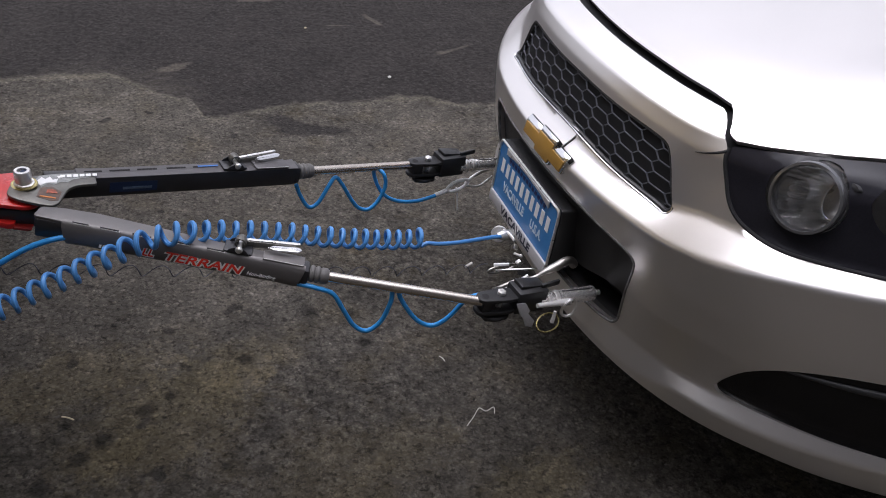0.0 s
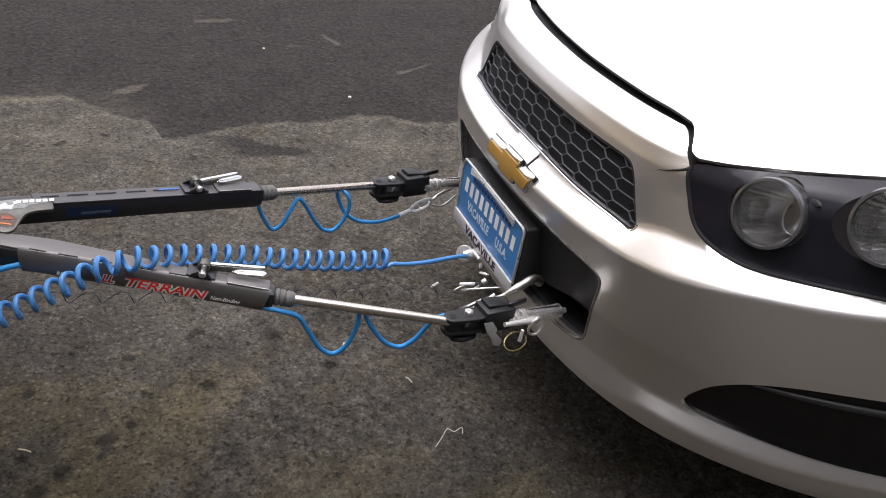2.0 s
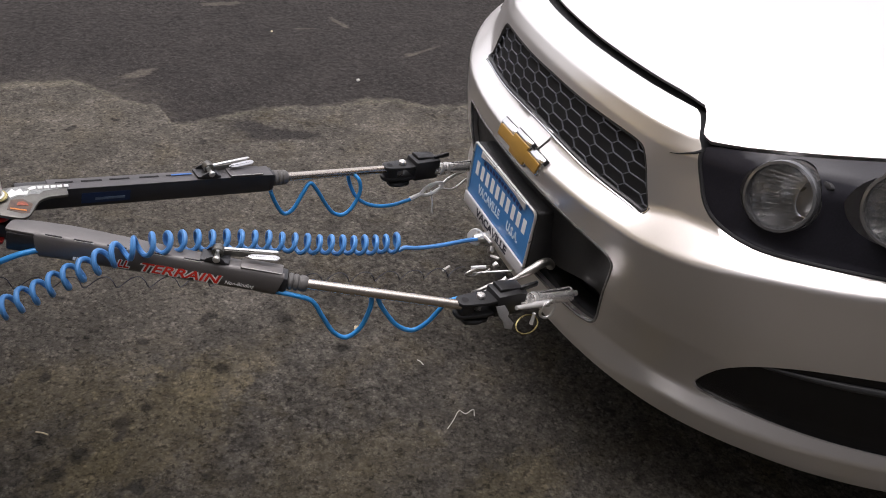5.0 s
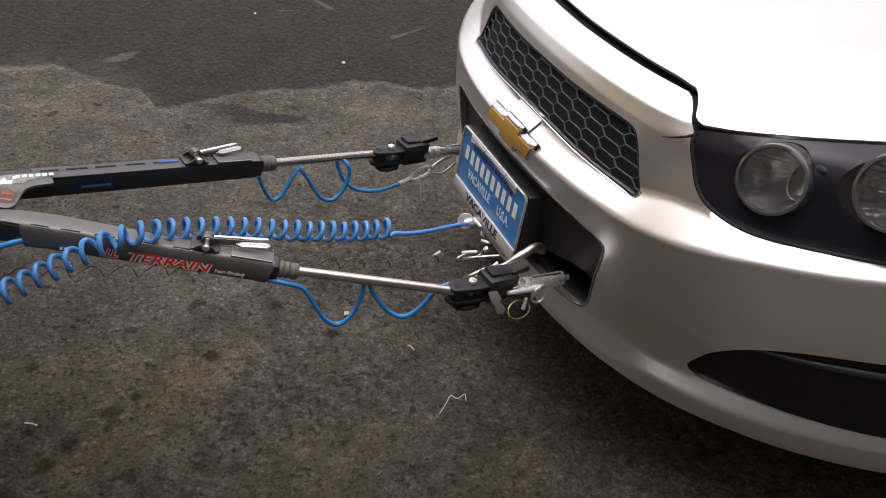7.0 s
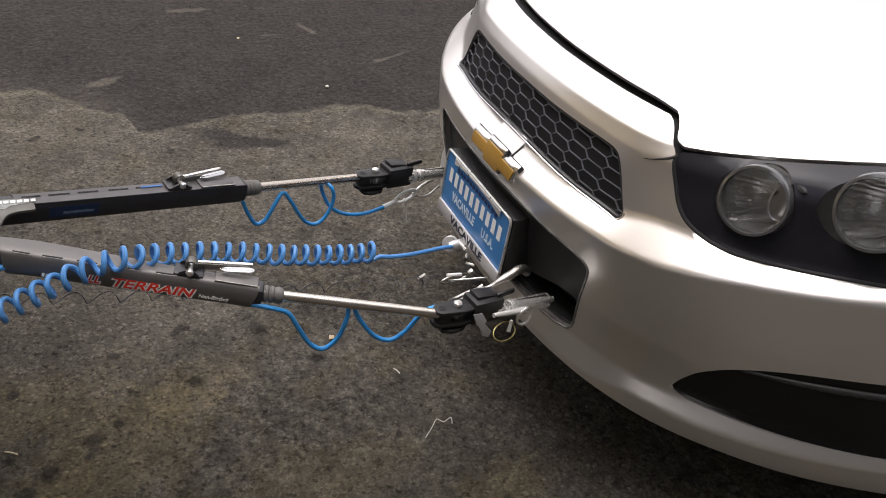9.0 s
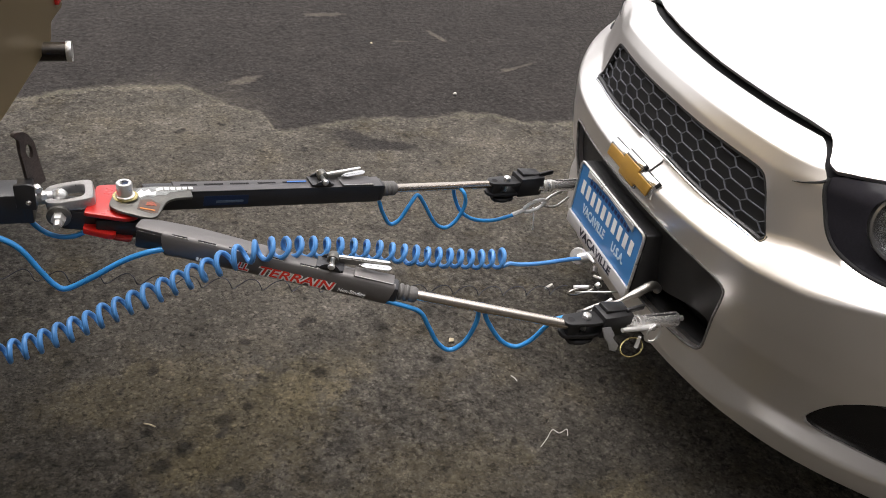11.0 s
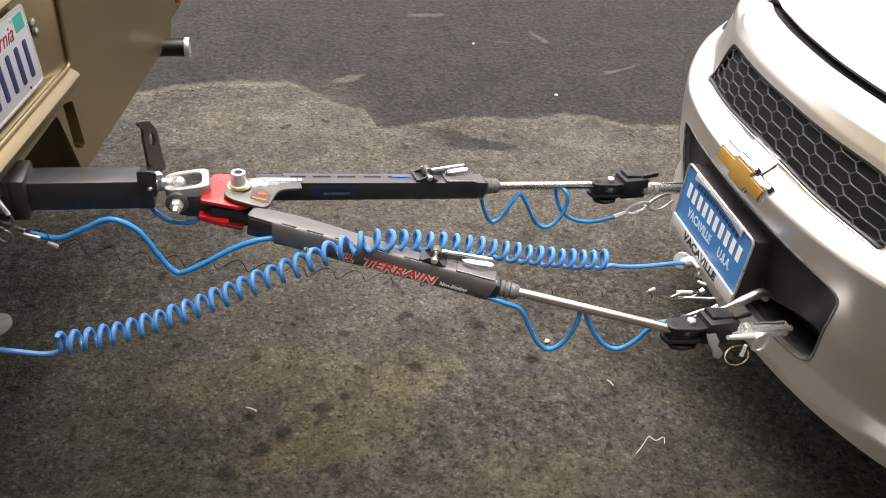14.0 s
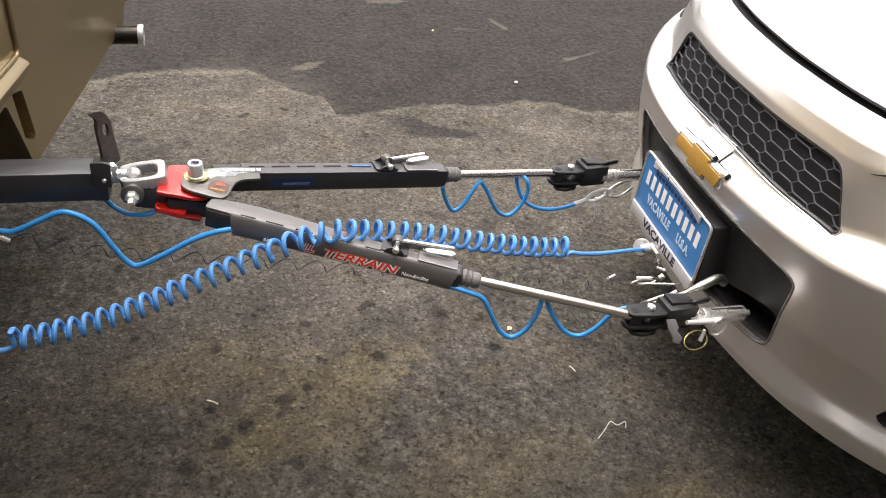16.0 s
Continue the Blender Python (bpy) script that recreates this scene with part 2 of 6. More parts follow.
ASPHALT = asphalt()
SILVER = material("silver_paint", (0.83, 0.80, 0.775), 0.30, 0.86, 0.0, 0.02, 6, 0.0, 2600, 0.03)
BLACK_PLASTIC = material("black_plastic", (0.026, 0.026, 0.027), 0.34, 0, 0, 0.3, 40, 0.15, 900)
BLACK_GLOSS = material("gloss_black", (0.018, 0.0175, 0.022), 0.14, 0, 0.0, 0.2, 20, 0, 300, 0.04)
BLACK_GLOSS.node_tree.nodes["Principled BSDF"].inputs["Specular IOR Level"].default_value = 0.20
GRILLE = material("grille_plastic", (0.105, 0.110, 0.125), 0.30, 0, 0.2, 0.2, 40, 0.05, 600)
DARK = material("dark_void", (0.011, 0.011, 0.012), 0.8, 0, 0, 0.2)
CHROME = material("chrome", (0.80, 0.80, 0.80), 0.10, 1.0, 0, 0.05, 30, 0, 200, 0.05)
ZINC = material("zinc_steel", (0.84, 0.83, 0.81), 0.30, 0.75, 0, 0.15, 60, 0.1, 500, 0.1)
BRIGHT = material("bright_plated_steel", (0.88, 0.87, 0.85), 0.22, 0.5, 0, 0.04, 70, 0.02, 500, 0.05)
SPRING_STEEL = material("spring_steel", (0.52, 0.52, 0.53), 0.32, 0.7, 0, 0.15, 120, 0.1, 400)
ARM_STEEL = material("polished_arm_steel", (0.93, 0.91, 0.89), 0.26, 0.8, 0, 0.02, 60, 0.0, 600, 0.03)
WORN_STEEL = material("worn_steel", (0.42, 0.40, 0.37), 0.36, 1.0, 0, 0.25, 50, 0.1, 500, 0.12)
ROD = material("stinger_steel", (0.66, 0.60, 0.53), 0.22, 1.0, 0, 0.10, 45, 0.04, 700, 0.08)
POWDER = material("black_powder_coat", (0.027, 0.027, 0.030), 0.34, 0, 0.1, 0.25, 30, 0.12, 900)
SATIN_BLACK = material("satin_black_steel", (0.020, 0.020, 0.021), 0.36, 0, 0, 0.25, 30, 0.08, 900)
SATIN_BLACK.node_tree.nodes["Principled BSDF"].inputs["Specular IOR Level"].default_value = 0.35
SHEATH = material("charcoal_sheath", (0.165, 0.156, 0.152), 0.40, 0.35, 0, 0.12, 25, 0.06, 1100)
RUBBER = material("grey_rubber", (0.13, 0.125, 0.12), 0.55, 0, 0, 0.15, 40, 0.1, 700)
TYRE = material("tyre_rubber", (0.02, 0.02, 0.02), 0.8, 0, 0, 0.3, 40, 0.2, 300)
RED = material("red_paint", (0.60, 0.018, 0.012), 0.30, 0, 0.35, 0.10, 40, 0.03, 800)
GOLD = material("gold_emblem", (0.42, 0.235, 0.045), 0.42, 0.15, 0.1, 0.10, 80, 0.08, 900)
YELLOW_ZINC = material("yellow_zinc", (0.55, 0.47, 0.22), 0.26, 1.0, 0, 0.2, 60, 0.05, 500)
CABLE = material("blue_cable_jacket", (0.035, 0.31, 0.74), 0.34, 0, 0.15, 0.08, 60, 0.04, 900)
COIL = material("blue_coil_jacket", (0.085, 0.28, 0.63), 0.36, 0, 0.1, 0.08, 60, 0.04, 900)
CLEAR = glass("clear_sleeve", (0.8, 0.8, 0.78), 0.15)
LENS = glass("lamp_glass", (0.97, 0.98, 1.0), 0.01)
PLATE_WHITE = material("plate_white", (0.60, 0.59, 0.60), 0.35, 0, 0.2, 0.04, 12, 0.03, 600)
PLATE_BLUE = material("plate_blue", (0.035, 0.20, 0.50), 0.32, 0, 0.3, 0.08, 18, 0.02, 600)
WHITE = material("white_print", (0.88, 0.88, 0.87), 0.45, 0, 0, 0.05, 60)
PALE_BLUE = material("pale_blue_print", (0.56, 0.68, 0.80), 0.45, 0, 0, 0.08, 60)
INK = material("dark_ink", (0.012, 0.014, 0.03), 0.45, 0, 0, 0.1, 60)
NAVY = material("navy_print", (0.02, 0.03, 0.12), 0.45, 0, 0, 0.1, 60)
RED_INK = material("red_print", (0.33, 0.03, 0.05), 0.5, 0, 0, 0.1, 60)
RED_DECAL = material("red_decal", (0.78, 0.045, 0.025), 0.4, 0, 0, 0.1, 60)
ORANGE = material("orange_decal", (0.62, 0.20, 0.03), 0.45, 0, 0, 0.2, 200)
TEAL = material("teal_sticker", (0.05, 0.42, 0.33), 0.5, 0, 0, 0.15, 150)
BLUE_DECAL = material("dark_blue_decal", (0.010, 0.026, 0.075), 0.4, 0, 0, 0.2, 60)
BLUE_GREY = material("dim_blue_grey_print", (0.10, 0.14, 0.20), 0.45, 0, 0, 0.3, 90)
BLUE_TAPE = material("blue_tape", (0.05, 0.17, 0.48), 0.4, 0, 0, 0.2, 90)
SHADED_RED = material("shaded_red_paint", (0.22, 0.012, 0.009), 0.4, 0, 0.2, 0.2, 40)
GREY_DECAL = material("grey_decal", (0.30, 0.31, 0.30), 0.4, 0.1, 0, 0.5, 90, 0, 300)
BRONZE = material("bronze_gold_paint", (0.335, 0.262, 0.150), 0.42, 0.93, 0.12, 0.06, 5, 0.02, 2400, 0.06, coat_rough=0.25)
# chrome darkened so its colour carries the ground's reflection in the pipe
EXHAUST = material("reflection_dark_chrome", (0.07, 0.065, 0.06), 0.22, 1.0, 0, 0.3, 40, 0.03, 300)
ALU = material("cast_aluminium", (0.32, 0.32, 0.31), 0.5, 0.8, 0, 0.2, 60, 0.15, 500)
SOCKET_GREY = material("weathered_cast_metal", (0.15, 0.145, 0.135), 0.55, 0.4, 0, 0.3, 60, 0.2, 400)
RED_LENS = material("red_lens", (0.55, 0.02, 0.015), 0.15, 0, 0.6, 0.1, 60)
FAR_COVER = material("dark_arm_cover", (0.105, 0.100, 0.102), 0.42, 0.25, 0, 0.15, 25, 0.06, 1100)
# pale grey for highlights painted along slot and strap edges
EDGE_GLARE = material("painted_edge_glare", (0.50, 0.485, 0.46), 0.4, 0.4, 0, 0.2, 80)
RUST_DECAL = material("rust_decal", (0.36, 0.075, 0.03), 0.45, 0, 0, 0.5, 200)
BROWN_DECAL = material("brown_decal", (0.10, 0.055, 0.035), 0.4, 0, 0, 0.4, 120)
DULL = material("dull_plate", (0.16, 0.155, 0.14), 0.35, 0.6, 0, 0.25, 60, 0.1, 500)
LUG = material("rusty_black", (0.075, 0.060, 0.055), 0.6, 0.2, 0, 0.5, 60, 0.3, 300)
SMOKED = material("smoked_bezel", (0.20, 0.20, 0.205), 0.14, 0.7, 0.3, 0.1, 40)
REFLECTOR = material("lamp_reflector", (0.93, 0.90, 0.84), 0.14, 0.95, 0, 0.3, 60, 0.03, 300, 0.06)
LAMP_DISC = material("lamp_disc", (0.48, 0.45, 0.40), 0.30, 0.7, 0, 0.2, 40, 0.02, 500)
INTAKE = material("intake_plastic", (0.026, 0.026, 0.027), 0.45, 0, 0, 0.3, 40, 0.12, 900)
INTAKE.node_tree.nodes["Principled BSDF"].inputs["Specular IOR Level"].default_value = 0.35
FOG_BLACK = material("fog_recess_plastic", (0.006, 0.006, 0.007), 0.20, 0, 0, 0.3, 40, 0.04, 900)
FOG_BLACK.node_tree.nodes["Principled BSDF"].inputs["Specular IOR Level"].default_value = 0.28
GLINT_RIM = material("glint_patched_rim", (0.20, 0.195, 0.19), 0.32, 0.1, 0, 0.6, 55, 0.1, 420, tint=(0.012, 0.012, 0.013))
WALL = material("dark_render", (0.12, 0.115, 0.11), 0.9, 0, 0, 0.2, 2, 0.3, 60)
LEAF = material("dry_leaf", (0.50, 0.42, 0.28), 0.7, 0, 0, 0.2, 120)
PAPER = material("white_litter", (0.52, 0.50, 0.46), 0.6, 0, 0, 0.15, 120)


# ---------- mesh helpers ----------
def part(name, bm, mat, parent=None, label="", smooth=True, angle=40):
    """Links a bmesh as one mesh object under a thing or a part."""
    bmesh.ops.recalc_face_normals(bm, faces=bm.faces[:])
    for fc in bm.faces:
        fc.smooth = smooth
    for e in bm.edges:
        if len(e.link_faces) == 2 and e.calc_face_angle(0) > radians(angle):
            e.smooth = False
    me = bpy.data.meshes.new(name)
    bm.to_mesh(me)
    bm.free()
    me.materials.append(mat)
    ob = new(name, me)
    if parent:
        ob.parent = parent
    return tagged(ob, label=label)


def thing(name, place, label, category, group=""):
    e = new(name)
    e.location = place
    e.empty_display_size = 0.05
    return tagged(e, label, category, group)


def wpart(name, bm, mat, parent, label="", **kw):
    """A part whose bmesh is given in world coordinates, under a thing that stands untilted at its place."""
    org = parent.location if parent.parent is None else parent.parent.location
    bmesh.ops.translate(bm, verts=bm.verts[:], vec=-org)
    return part(name, bm, mat, parent, label, **kw)


def box(bm, size, m=None, bevel=0.0, seg=2):
    r = bmesh.ops.create_cube(bm, size=1.0)
    vs = r["verts"]
    bmesh.ops.scale(bm, vec=size, verts=vs)
    if bevel:
        es = list({e for v in vs for e in v.link_edges})
        r = bmesh.ops.bevel(bm, geom=es, offset=bevel, segments=seg, affect="EDGES", profile=0.5)
        vs = list({v for fc in r["faces"] for v in fc.verts} | {v for v in vs if v.is_valid})
    if m is not None:
        bmesh.ops.transform(bm, matrix=m, verts=vs)
    return bm


def prism(bm, outline, depth, m=None, bevel=0.0):
    """A flat outline in x, y, raised by depth along z, with its rims eased."""
    vs = [bm.verts.new((x, y, 0)) for x, y in outline]
    fc = bm.faces.new(vs)
    ex = bmesh.ops.extrude_face_region(bm, geom=[fc])
    up = [g for g in ex["geom"] if isinstance(g, bmesh.types.BMVert)]
    bmesh.ops.translate(bm, verts=up, vec=(0, 0, depth))
    allv = vs + up
    if bevel:
        es = list({e for v in allv for e in v.link_edges if abs(e.verts[0].co.z - e.verts[1].co.z) < 1e-7})
        r = bmesh.ops.bevel(bm, geom=es, offset=bevel, segments=2, affect="EDGES", profile=0.5)
        allv = list({v for v in allv if v.is_valid} | {v for q in r["faces"] for v in q.verts})
    if m is not None:
        bmesh.ops.transform(bm, matrix=m, verts=allv)
    return bm


def lathe(bm, profile, m=None, seg=28, arc=1.0):
    """A turned shape: pairs of radius and height along z."""
    rings = []
    for r, h in profile:
        if r < 1e-6:
            rings.append([bm.verts.new((0, 0, h))])
        else:
            rings.append([bm.verts.new((r * math.cos(2 * math.pi * k / seg), r * math.sin(2 * math.pi * k / seg), h)) for k in range(seg)])
    for a, b in zip(rings, rings[1:]):
        for k in range(seg):
            q = (k + 1) % seg
            if len(a) == 1 and len(b) == 1:
                continue
            if len(a) == 1:
                bm.faces.new((a[0], b[k], b[q]))
            elif len(b) == 1:
                bm.faces.new((a[k], a[q], b[0]))
            else:
                bm.faces.new((a[k], a[q], b[q], b[k]))
    if m is not None:
        bmesh.ops.transform(bm, matrix=m, verts=[v for r in rings for v in r])
    return bm


def curve_points(ctrl, n):
    """Catmull-Rom through the control points, n steps a span."""
    p = [Vector(c) for c in ctrl]
    p = [2 * p[0] - p[1], *p, 2 * p[-1] - p[-2]]
    out = []
    for i in range(1, len(p) - 2):
        a, b, c, d = p[i - 1 : i + 3]
        for k in range(n):
            t = k / n
            out.append(0.5 * ((2 * b) + (c - a) * t + (2 * a - 5 * b + 4 * c - d) * t * t + (3 * b - a - 3 * c + d) * t**3))
    return out + [p[-2]]


def sweep(bm, pts, radius, seg=10, closed=False):
    """A round rod along a line; radius a number or a function of 0..1."""
    pts = [Vector(q) for q in pts]
    n = len(pts)
    rings, normal = [], None
    for i, q in enumerate(pts):
        if closed:
            tan = (pts[(i + 1) % n] - pts[i - 1]).normalized()
        else:
            tan = (pts[min(i + 1, n - 1)] - pts[max(i - 1, 0)]).normalized()
        if normal is None:
            normal = tan.orthogonal().normalized()
        normal = (normal - tan * normal.dot(tan)).normalized()
        side = tan.cross(normal)
        r = radius(i / (n - 1)) if callable(radius) else radius
        rings.append([bm.verts.new(q + r * (math.cos(2 * math.pi * k / seg) * normal + math.sin(2 * math.pi * k / seg) * side)) for k in range(seg)])
    for i in range(n if closed else n - 1):
        a, b = rings[i], rings[(i + 1) % n]
        for k in range(seg):
            bm.faces.new((a[k], a[(k + 1) % seg], b[(k + 1) % seg], b[k]))
    if not closed:
        bm.faces.new(rings[0][::-1])
        bm.faces.new(rings[-1])
    return bm


def rounded(outline, r, n=4):
    """The outline with its corners rounded; r a number or one for each corner."""
    out, m = [], len(outline)
    for i, c in enumerate(outline):
        c = Vector(c).to_2d()
        a, b = Vector(outline[i - 1]).to_2d() - c, Vector(outline[(i + 1) % m]).to_2d() - c
        d = min(r[i] if isinstance(r, (list, tuple)) else r, a.length * 0.45, b.length * 0.45)
        if d < 1e-5:
            out.append(tuple(c))
            continue
        p, q = c + a.normalized() * d, c + b.normalized() * d
        for k in range(n + 1):
            t = k / n
            out.append(tuple((1 - t) ** 2 * p + 2 * t * (1 - t) * c + t * t * q))
    return out


def inside(pt, poly):
    x, y = pt
    hit = False
    for (x1, y1), (x2, y2) in zip(poly, poly[1:] + poly[:1]):
        if (y1 > y) != (y2 > y) and x < (x2 - x1) * (y - y1) / (y2 - y1) + x1:
            hit = not hit
    return hit


def dense(poly, step):
    out = []
    for a, b in zip(poly, poly[1:] + poly[:1]):
        a, b = Vector(a), Vector(b)
        k = max(1, int((b - a).length / step))
        out += [tuple(a.lerp(b, i / k)) for i in range(k)]
    return out


def sheet(bm, outer, holes, to3d, step=(0.014, 0.008), inward=None, depth=0.02, bare=None):
    """A curved panel: a flat outline with holes, mapped to space; its rims are turned inward but where bare() holds."""
    loops = [dense(outer, min(step))] + [dense(h, min(step)) for h in holes]
    pts, edges = [], []
    for lp in loops:
        s = len(pts)
        pts += lp
        edges += [(s + i, s + (i + 1) % len(lp)) for i in range(len(lp))]
    arr = np.array(loops[0])
    lo, hi = arr.min(0), arr.max(0)
    nrim = len(pts)
    rim = np.array(pts)
    for a in np.arange(lo[0] + step[0] / 2, hi[0], step[0]):
        for b in np.arange(lo[1] + step[1] / 2, hi[1], step[1]):
            if np.min(np.abs(rim - (a, b)).max(1)) < min(step) * 0.45:
                continue
            if inside((a, b), loops[0]) and not any(inside((a, b), h) for h in loops[1:]):
                pts.append((float(a), float(b)))
    co, ed, fa, *_ = delaunay_2d_cdt([Vector(q) for q in pts], edges, [], 0, 1e-6)
    vs = [bm.verts.new(to3d(*c)) for c in co]
    for t in fa:
        cx, cy = sum(co[i][0] for i in t) / 3, sum(co[i][1] for i in t) / 3
        if inside((cx, cy), loops[0]) and not any(inside((cx, cy), h) for h in loops[1:]):
            bm.faces.new([vs[i] for i in t])
    if inward is not None:
        rims = [e for e in bm.edges if len(e.link_faces) == 1 and not (bare and bare((e.verts[0].co + e.verts[1].co) / 2))]
        ex = bmesh.ops.extrude_edge_only(bm, edges=rims)
        moved = [g for g in ex["geom"] if isinstance(g, bmesh.types.BMVert)]
        bmesh.ops.translate(bm, verts=moved, vec=Vector(inward) * depth)
    bmesh.ops.delete(bm, geom=[v for v in bm.verts if not v.link_faces], context="VERTS")
    return bm


def lettering(name, body, size, m, mat, parent, shear=0.0, stretch=1.0, depth=0.0004, fat=0.0):
    """Flat raised letters from the built-in font, as a mesh; m places their middle, x along the line, y up, z out of the face."""
    c = bpy.data.curves.new(name, "FONT")
    c.body, c.size, c.extrude, c.align_x, c.align_y, c.shear = body, size, depth, "CENTER", "CENTER", shear
    c.resolution_u, c.offset = 3, fat
    ob = bpy.data.objects.new(name, c)
    me = bpy.data.meshes.new_from_object(ob)
    bpy.data.objects.remove(ob)
    me.transform(Matrix.Diagonal((stretch, 1, 1, 1)))
    me.transform(m)
    me.transform(Matrix.Translation(-(parent.location if parent.parent is None else parent.parent.location)))
    me.materials.clear()
    me.materials.append(mat)
    o = new(name, me)
    o.parent = parent
    return o


def frame_of(origin, along, up=(0, 0, 1)):
    """A pose with x along a line and z as near to up as can be."""
    x = Vector(along).normalized()
    y = Vector(up).cross(x).normalized()
    z = x.cross(y)
    return Matrix(((x.x, y.x, z.x, origin[0]), (x.y, y.y, z.y, origin[1]), (x.z, y.z, z.z, origin[2]), (0, 0, 0, 1)))


# ---------- ground ----------
def build_ground():
    bm = bmesh.new()
    xs = sorted(set([-400, -60, -12, 12, 60, 400] + [round(-4 + 0.1 * i, 2) for i in range(81)]))
    ys = sorted(set([-400, -60, -12, 14, 60, 400] + [round(-4 + 0.1 * i, 2) for i in range(91)]))
    grid = [[bm.verts.new((x, y, 0.004 * noise.noise((x * 1.3, y * 1.3, 0)) - 0.002 if abs(x) < 4 and -4 < y < 5 else -0.002)) for x in xs] for y in ys]
    for a, b in zip(grid, grid[1:]):
        for i in range(len(xs) - 1):
            bm.faces.new((a[i], a[i + 1], b[i + 1], b[i]))
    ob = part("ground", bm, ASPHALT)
    tagged(ob, "worn grey asphalt ground with a darker newer patch", "ground", kind="structure")


build_ground()


def build_light_blocker():
    """An added, unseen wall behind the camera that cuts the light from the south."""
    bm = box(bmesh.new(), (16.0, 0.25, 4.8), Matrix.Translation((1.5, -3.4, 2.4)), 0.01)
    tagged(part("light_blocker_south", bm, WALL), "added unseen dark wall that blocks light from behind the camera", "wall", kind="structure")


build_light_blocker()


# ---------- hatchback car ----------
YC = -0.015
STEP = 0.002
ZS = np.arange(0.10, 1.0, STEP)
VS = np.linspace(0.0, 1.0, 126)


def ease(a, b, v):
    t = min(1.0, max(0.0, (v - a) / (b - a)))
    return t * t * (3 - 2 * t)


def plan(v):
    return 0.25 * v * v + 0.75 * v**4


def profile(v):
    """The front's section at v metres from the middle: low lip, bulging face, crease, shelf, grille or lamp, rounded top."""
    k = ease(0.29, 0.42, v)
    mix = lambda c, q: c * (1 - k) + q * k
    up = 0.10 * max(0.0, v - 0.35)
    crease = float(np.interp(v, [0, 0.2, 0.32, 0.383, 0.48, 0.58, 0.66, 0.72, 1.0], [0.631, 0.633, 0.635, 0.637, 0.648, 0.673, 0.688, 0.702, 0.74]))
    shelf = max(mix(0.668, 0.692) + up, crease + 0.032)
    lip = ease(0.38, 0.62, v)
    edge = 0.310 + 0.022 * ease(0.36, 0.50, v)
    z = [0.10, 0.20, 0.262, 0.285, edge - 0.002, edge + 0.002, 0.366, 0.42, 0.48, 0.555, 0.60, crease, crease + 0.004, shelf, 0.76 + up, 0.80 + up, 0.827 + up, 0.832 + up, 0.845 + up, 0.858 + up, 0.90 + up, 1.0]
    x = [0.30, 0.12, 0.072, 0.052 + 0.006 * lip, 0.049 - 0.009 * lip, 0.049 - 0.009 * lip, 0.059 + 0.008 * lip, mix(0.047, 0.047), mix(0.034, 0.027), mix(0.025, 0.014), mix(0.015, 0.010), mix(0.009, 0.007), mix(0.013, 0.011), mix(0.050, 0.064), mix(0.064, 0.081), mix(0.072, 0.088), mix(0.083, 0.111), mix(0.093, 0.120), mix(0.125, 0.146), mix(0.165, 0.184), 0.33, 0.75]
    w = np.interp(ZS, z, x)
    h = np.hanning(5)
    return np.convolve(np.pad(w, 2, mode="edge"), h / h.sum(), mode="valid")


NOSE = np.array([profile(float(v)) for v in VS])
SOFT = np.hanning(9) / np.hanning(9).sum()
NOSE = np.apply_along_axis(lambda c: np.convolve(np.concatenate([c[4:0:-1], c, [c[-1]] * 4]), SOFT, mode="valid"), 0, NOSE)


def nose(y, z):
    """How far back the car's front stands at a place across and a height."""
    v = abs(y - YC)
    i = min(v * 125, 124.999)
    j = min(max((z - 0.10) / STEP, 0.0), len(ZS) - 1.001)
    a, b, fi, fj = int(i), int(j), i - int(i), j - int(j)
    t = NOSE[a : a + 2, b : b + 2]
    return float((t[0, 0] * (1 - fj) + t[0, 1] * fj) * (1 - fi) + (t[1, 0] * (1 - fj) + t[1, 1] * fj) * fi) + plan(v)


def on_nose(back=0.0):
    return lambda y, z: (nose(y, z) + back, y, z)


Q = np.linspace(0.0, 1.0, 501)
WIDE = Q + 0.095 * np.array([ease(0.25, 0.37, float(q)) for q in Q])


def wide(v):
    """The far corner of the nose reaches a little further out than the near one."""
    return float(np.interp(v, Q, WIDE))


def slim(c):
    """The near side's station that answers to a signed place across the car."""
    return float(np.interp(c, WIDE, Q)) if c > 0 else -c


def mirror(half, far=lambda v: v):
    """A closed outline about the car's middle from its right half, top middle to bottom middle."""
    right = [(YC - a, b) for a, b in half]
    left = [(YC + far(a), b) for a, b in reversed(half)]
    out = right + left
    return [p for i, p in enumerate(out) if (Vector(p) - Vector(out[i - 1])).length > 1e-5]


def soft(line, n=4):
    return [(q.x, q.y) for q in curve_points([(a, b, 0) for a, b in line], n)]


LAMP_EDGE = soft([(0.386, 0.815), (0.396, 0.79), (0.411, 0.764), (0.430, 0.737), (0.455, 0.717), (0.49, 0.705), (0.53, 0.702), (0.56, 0.704), (0.62, 0.712), (0.71, 0.724), (0.80, 0.737), (0.86, 0.745)])
TOP_EDGE = [(0.0, 0.850), (0.20, 0.851), (0.28, 0.852), (0.31, 0.852), (0.325, 0.849), (0.340, 0.844), (0.355, 0.837), (0.367, 0.830), (0.378, 0.822)]
GRILLE_HALF = soft([(0.0, 0.784), (0.10, 0.783), (0.20, 0.784), (0.26, 0.784), (0.290, 0.781), (0.305, 0.771), (0.320, 0.748), (0.336, 0.715), (0.352, 0.685), (0.358, 0.674)], 3) + soft([(0.353, 0.667), (0.30, 0.668), (0.18, 0.671), (0.08, 0.676), (0.0, 0.678)], 3)
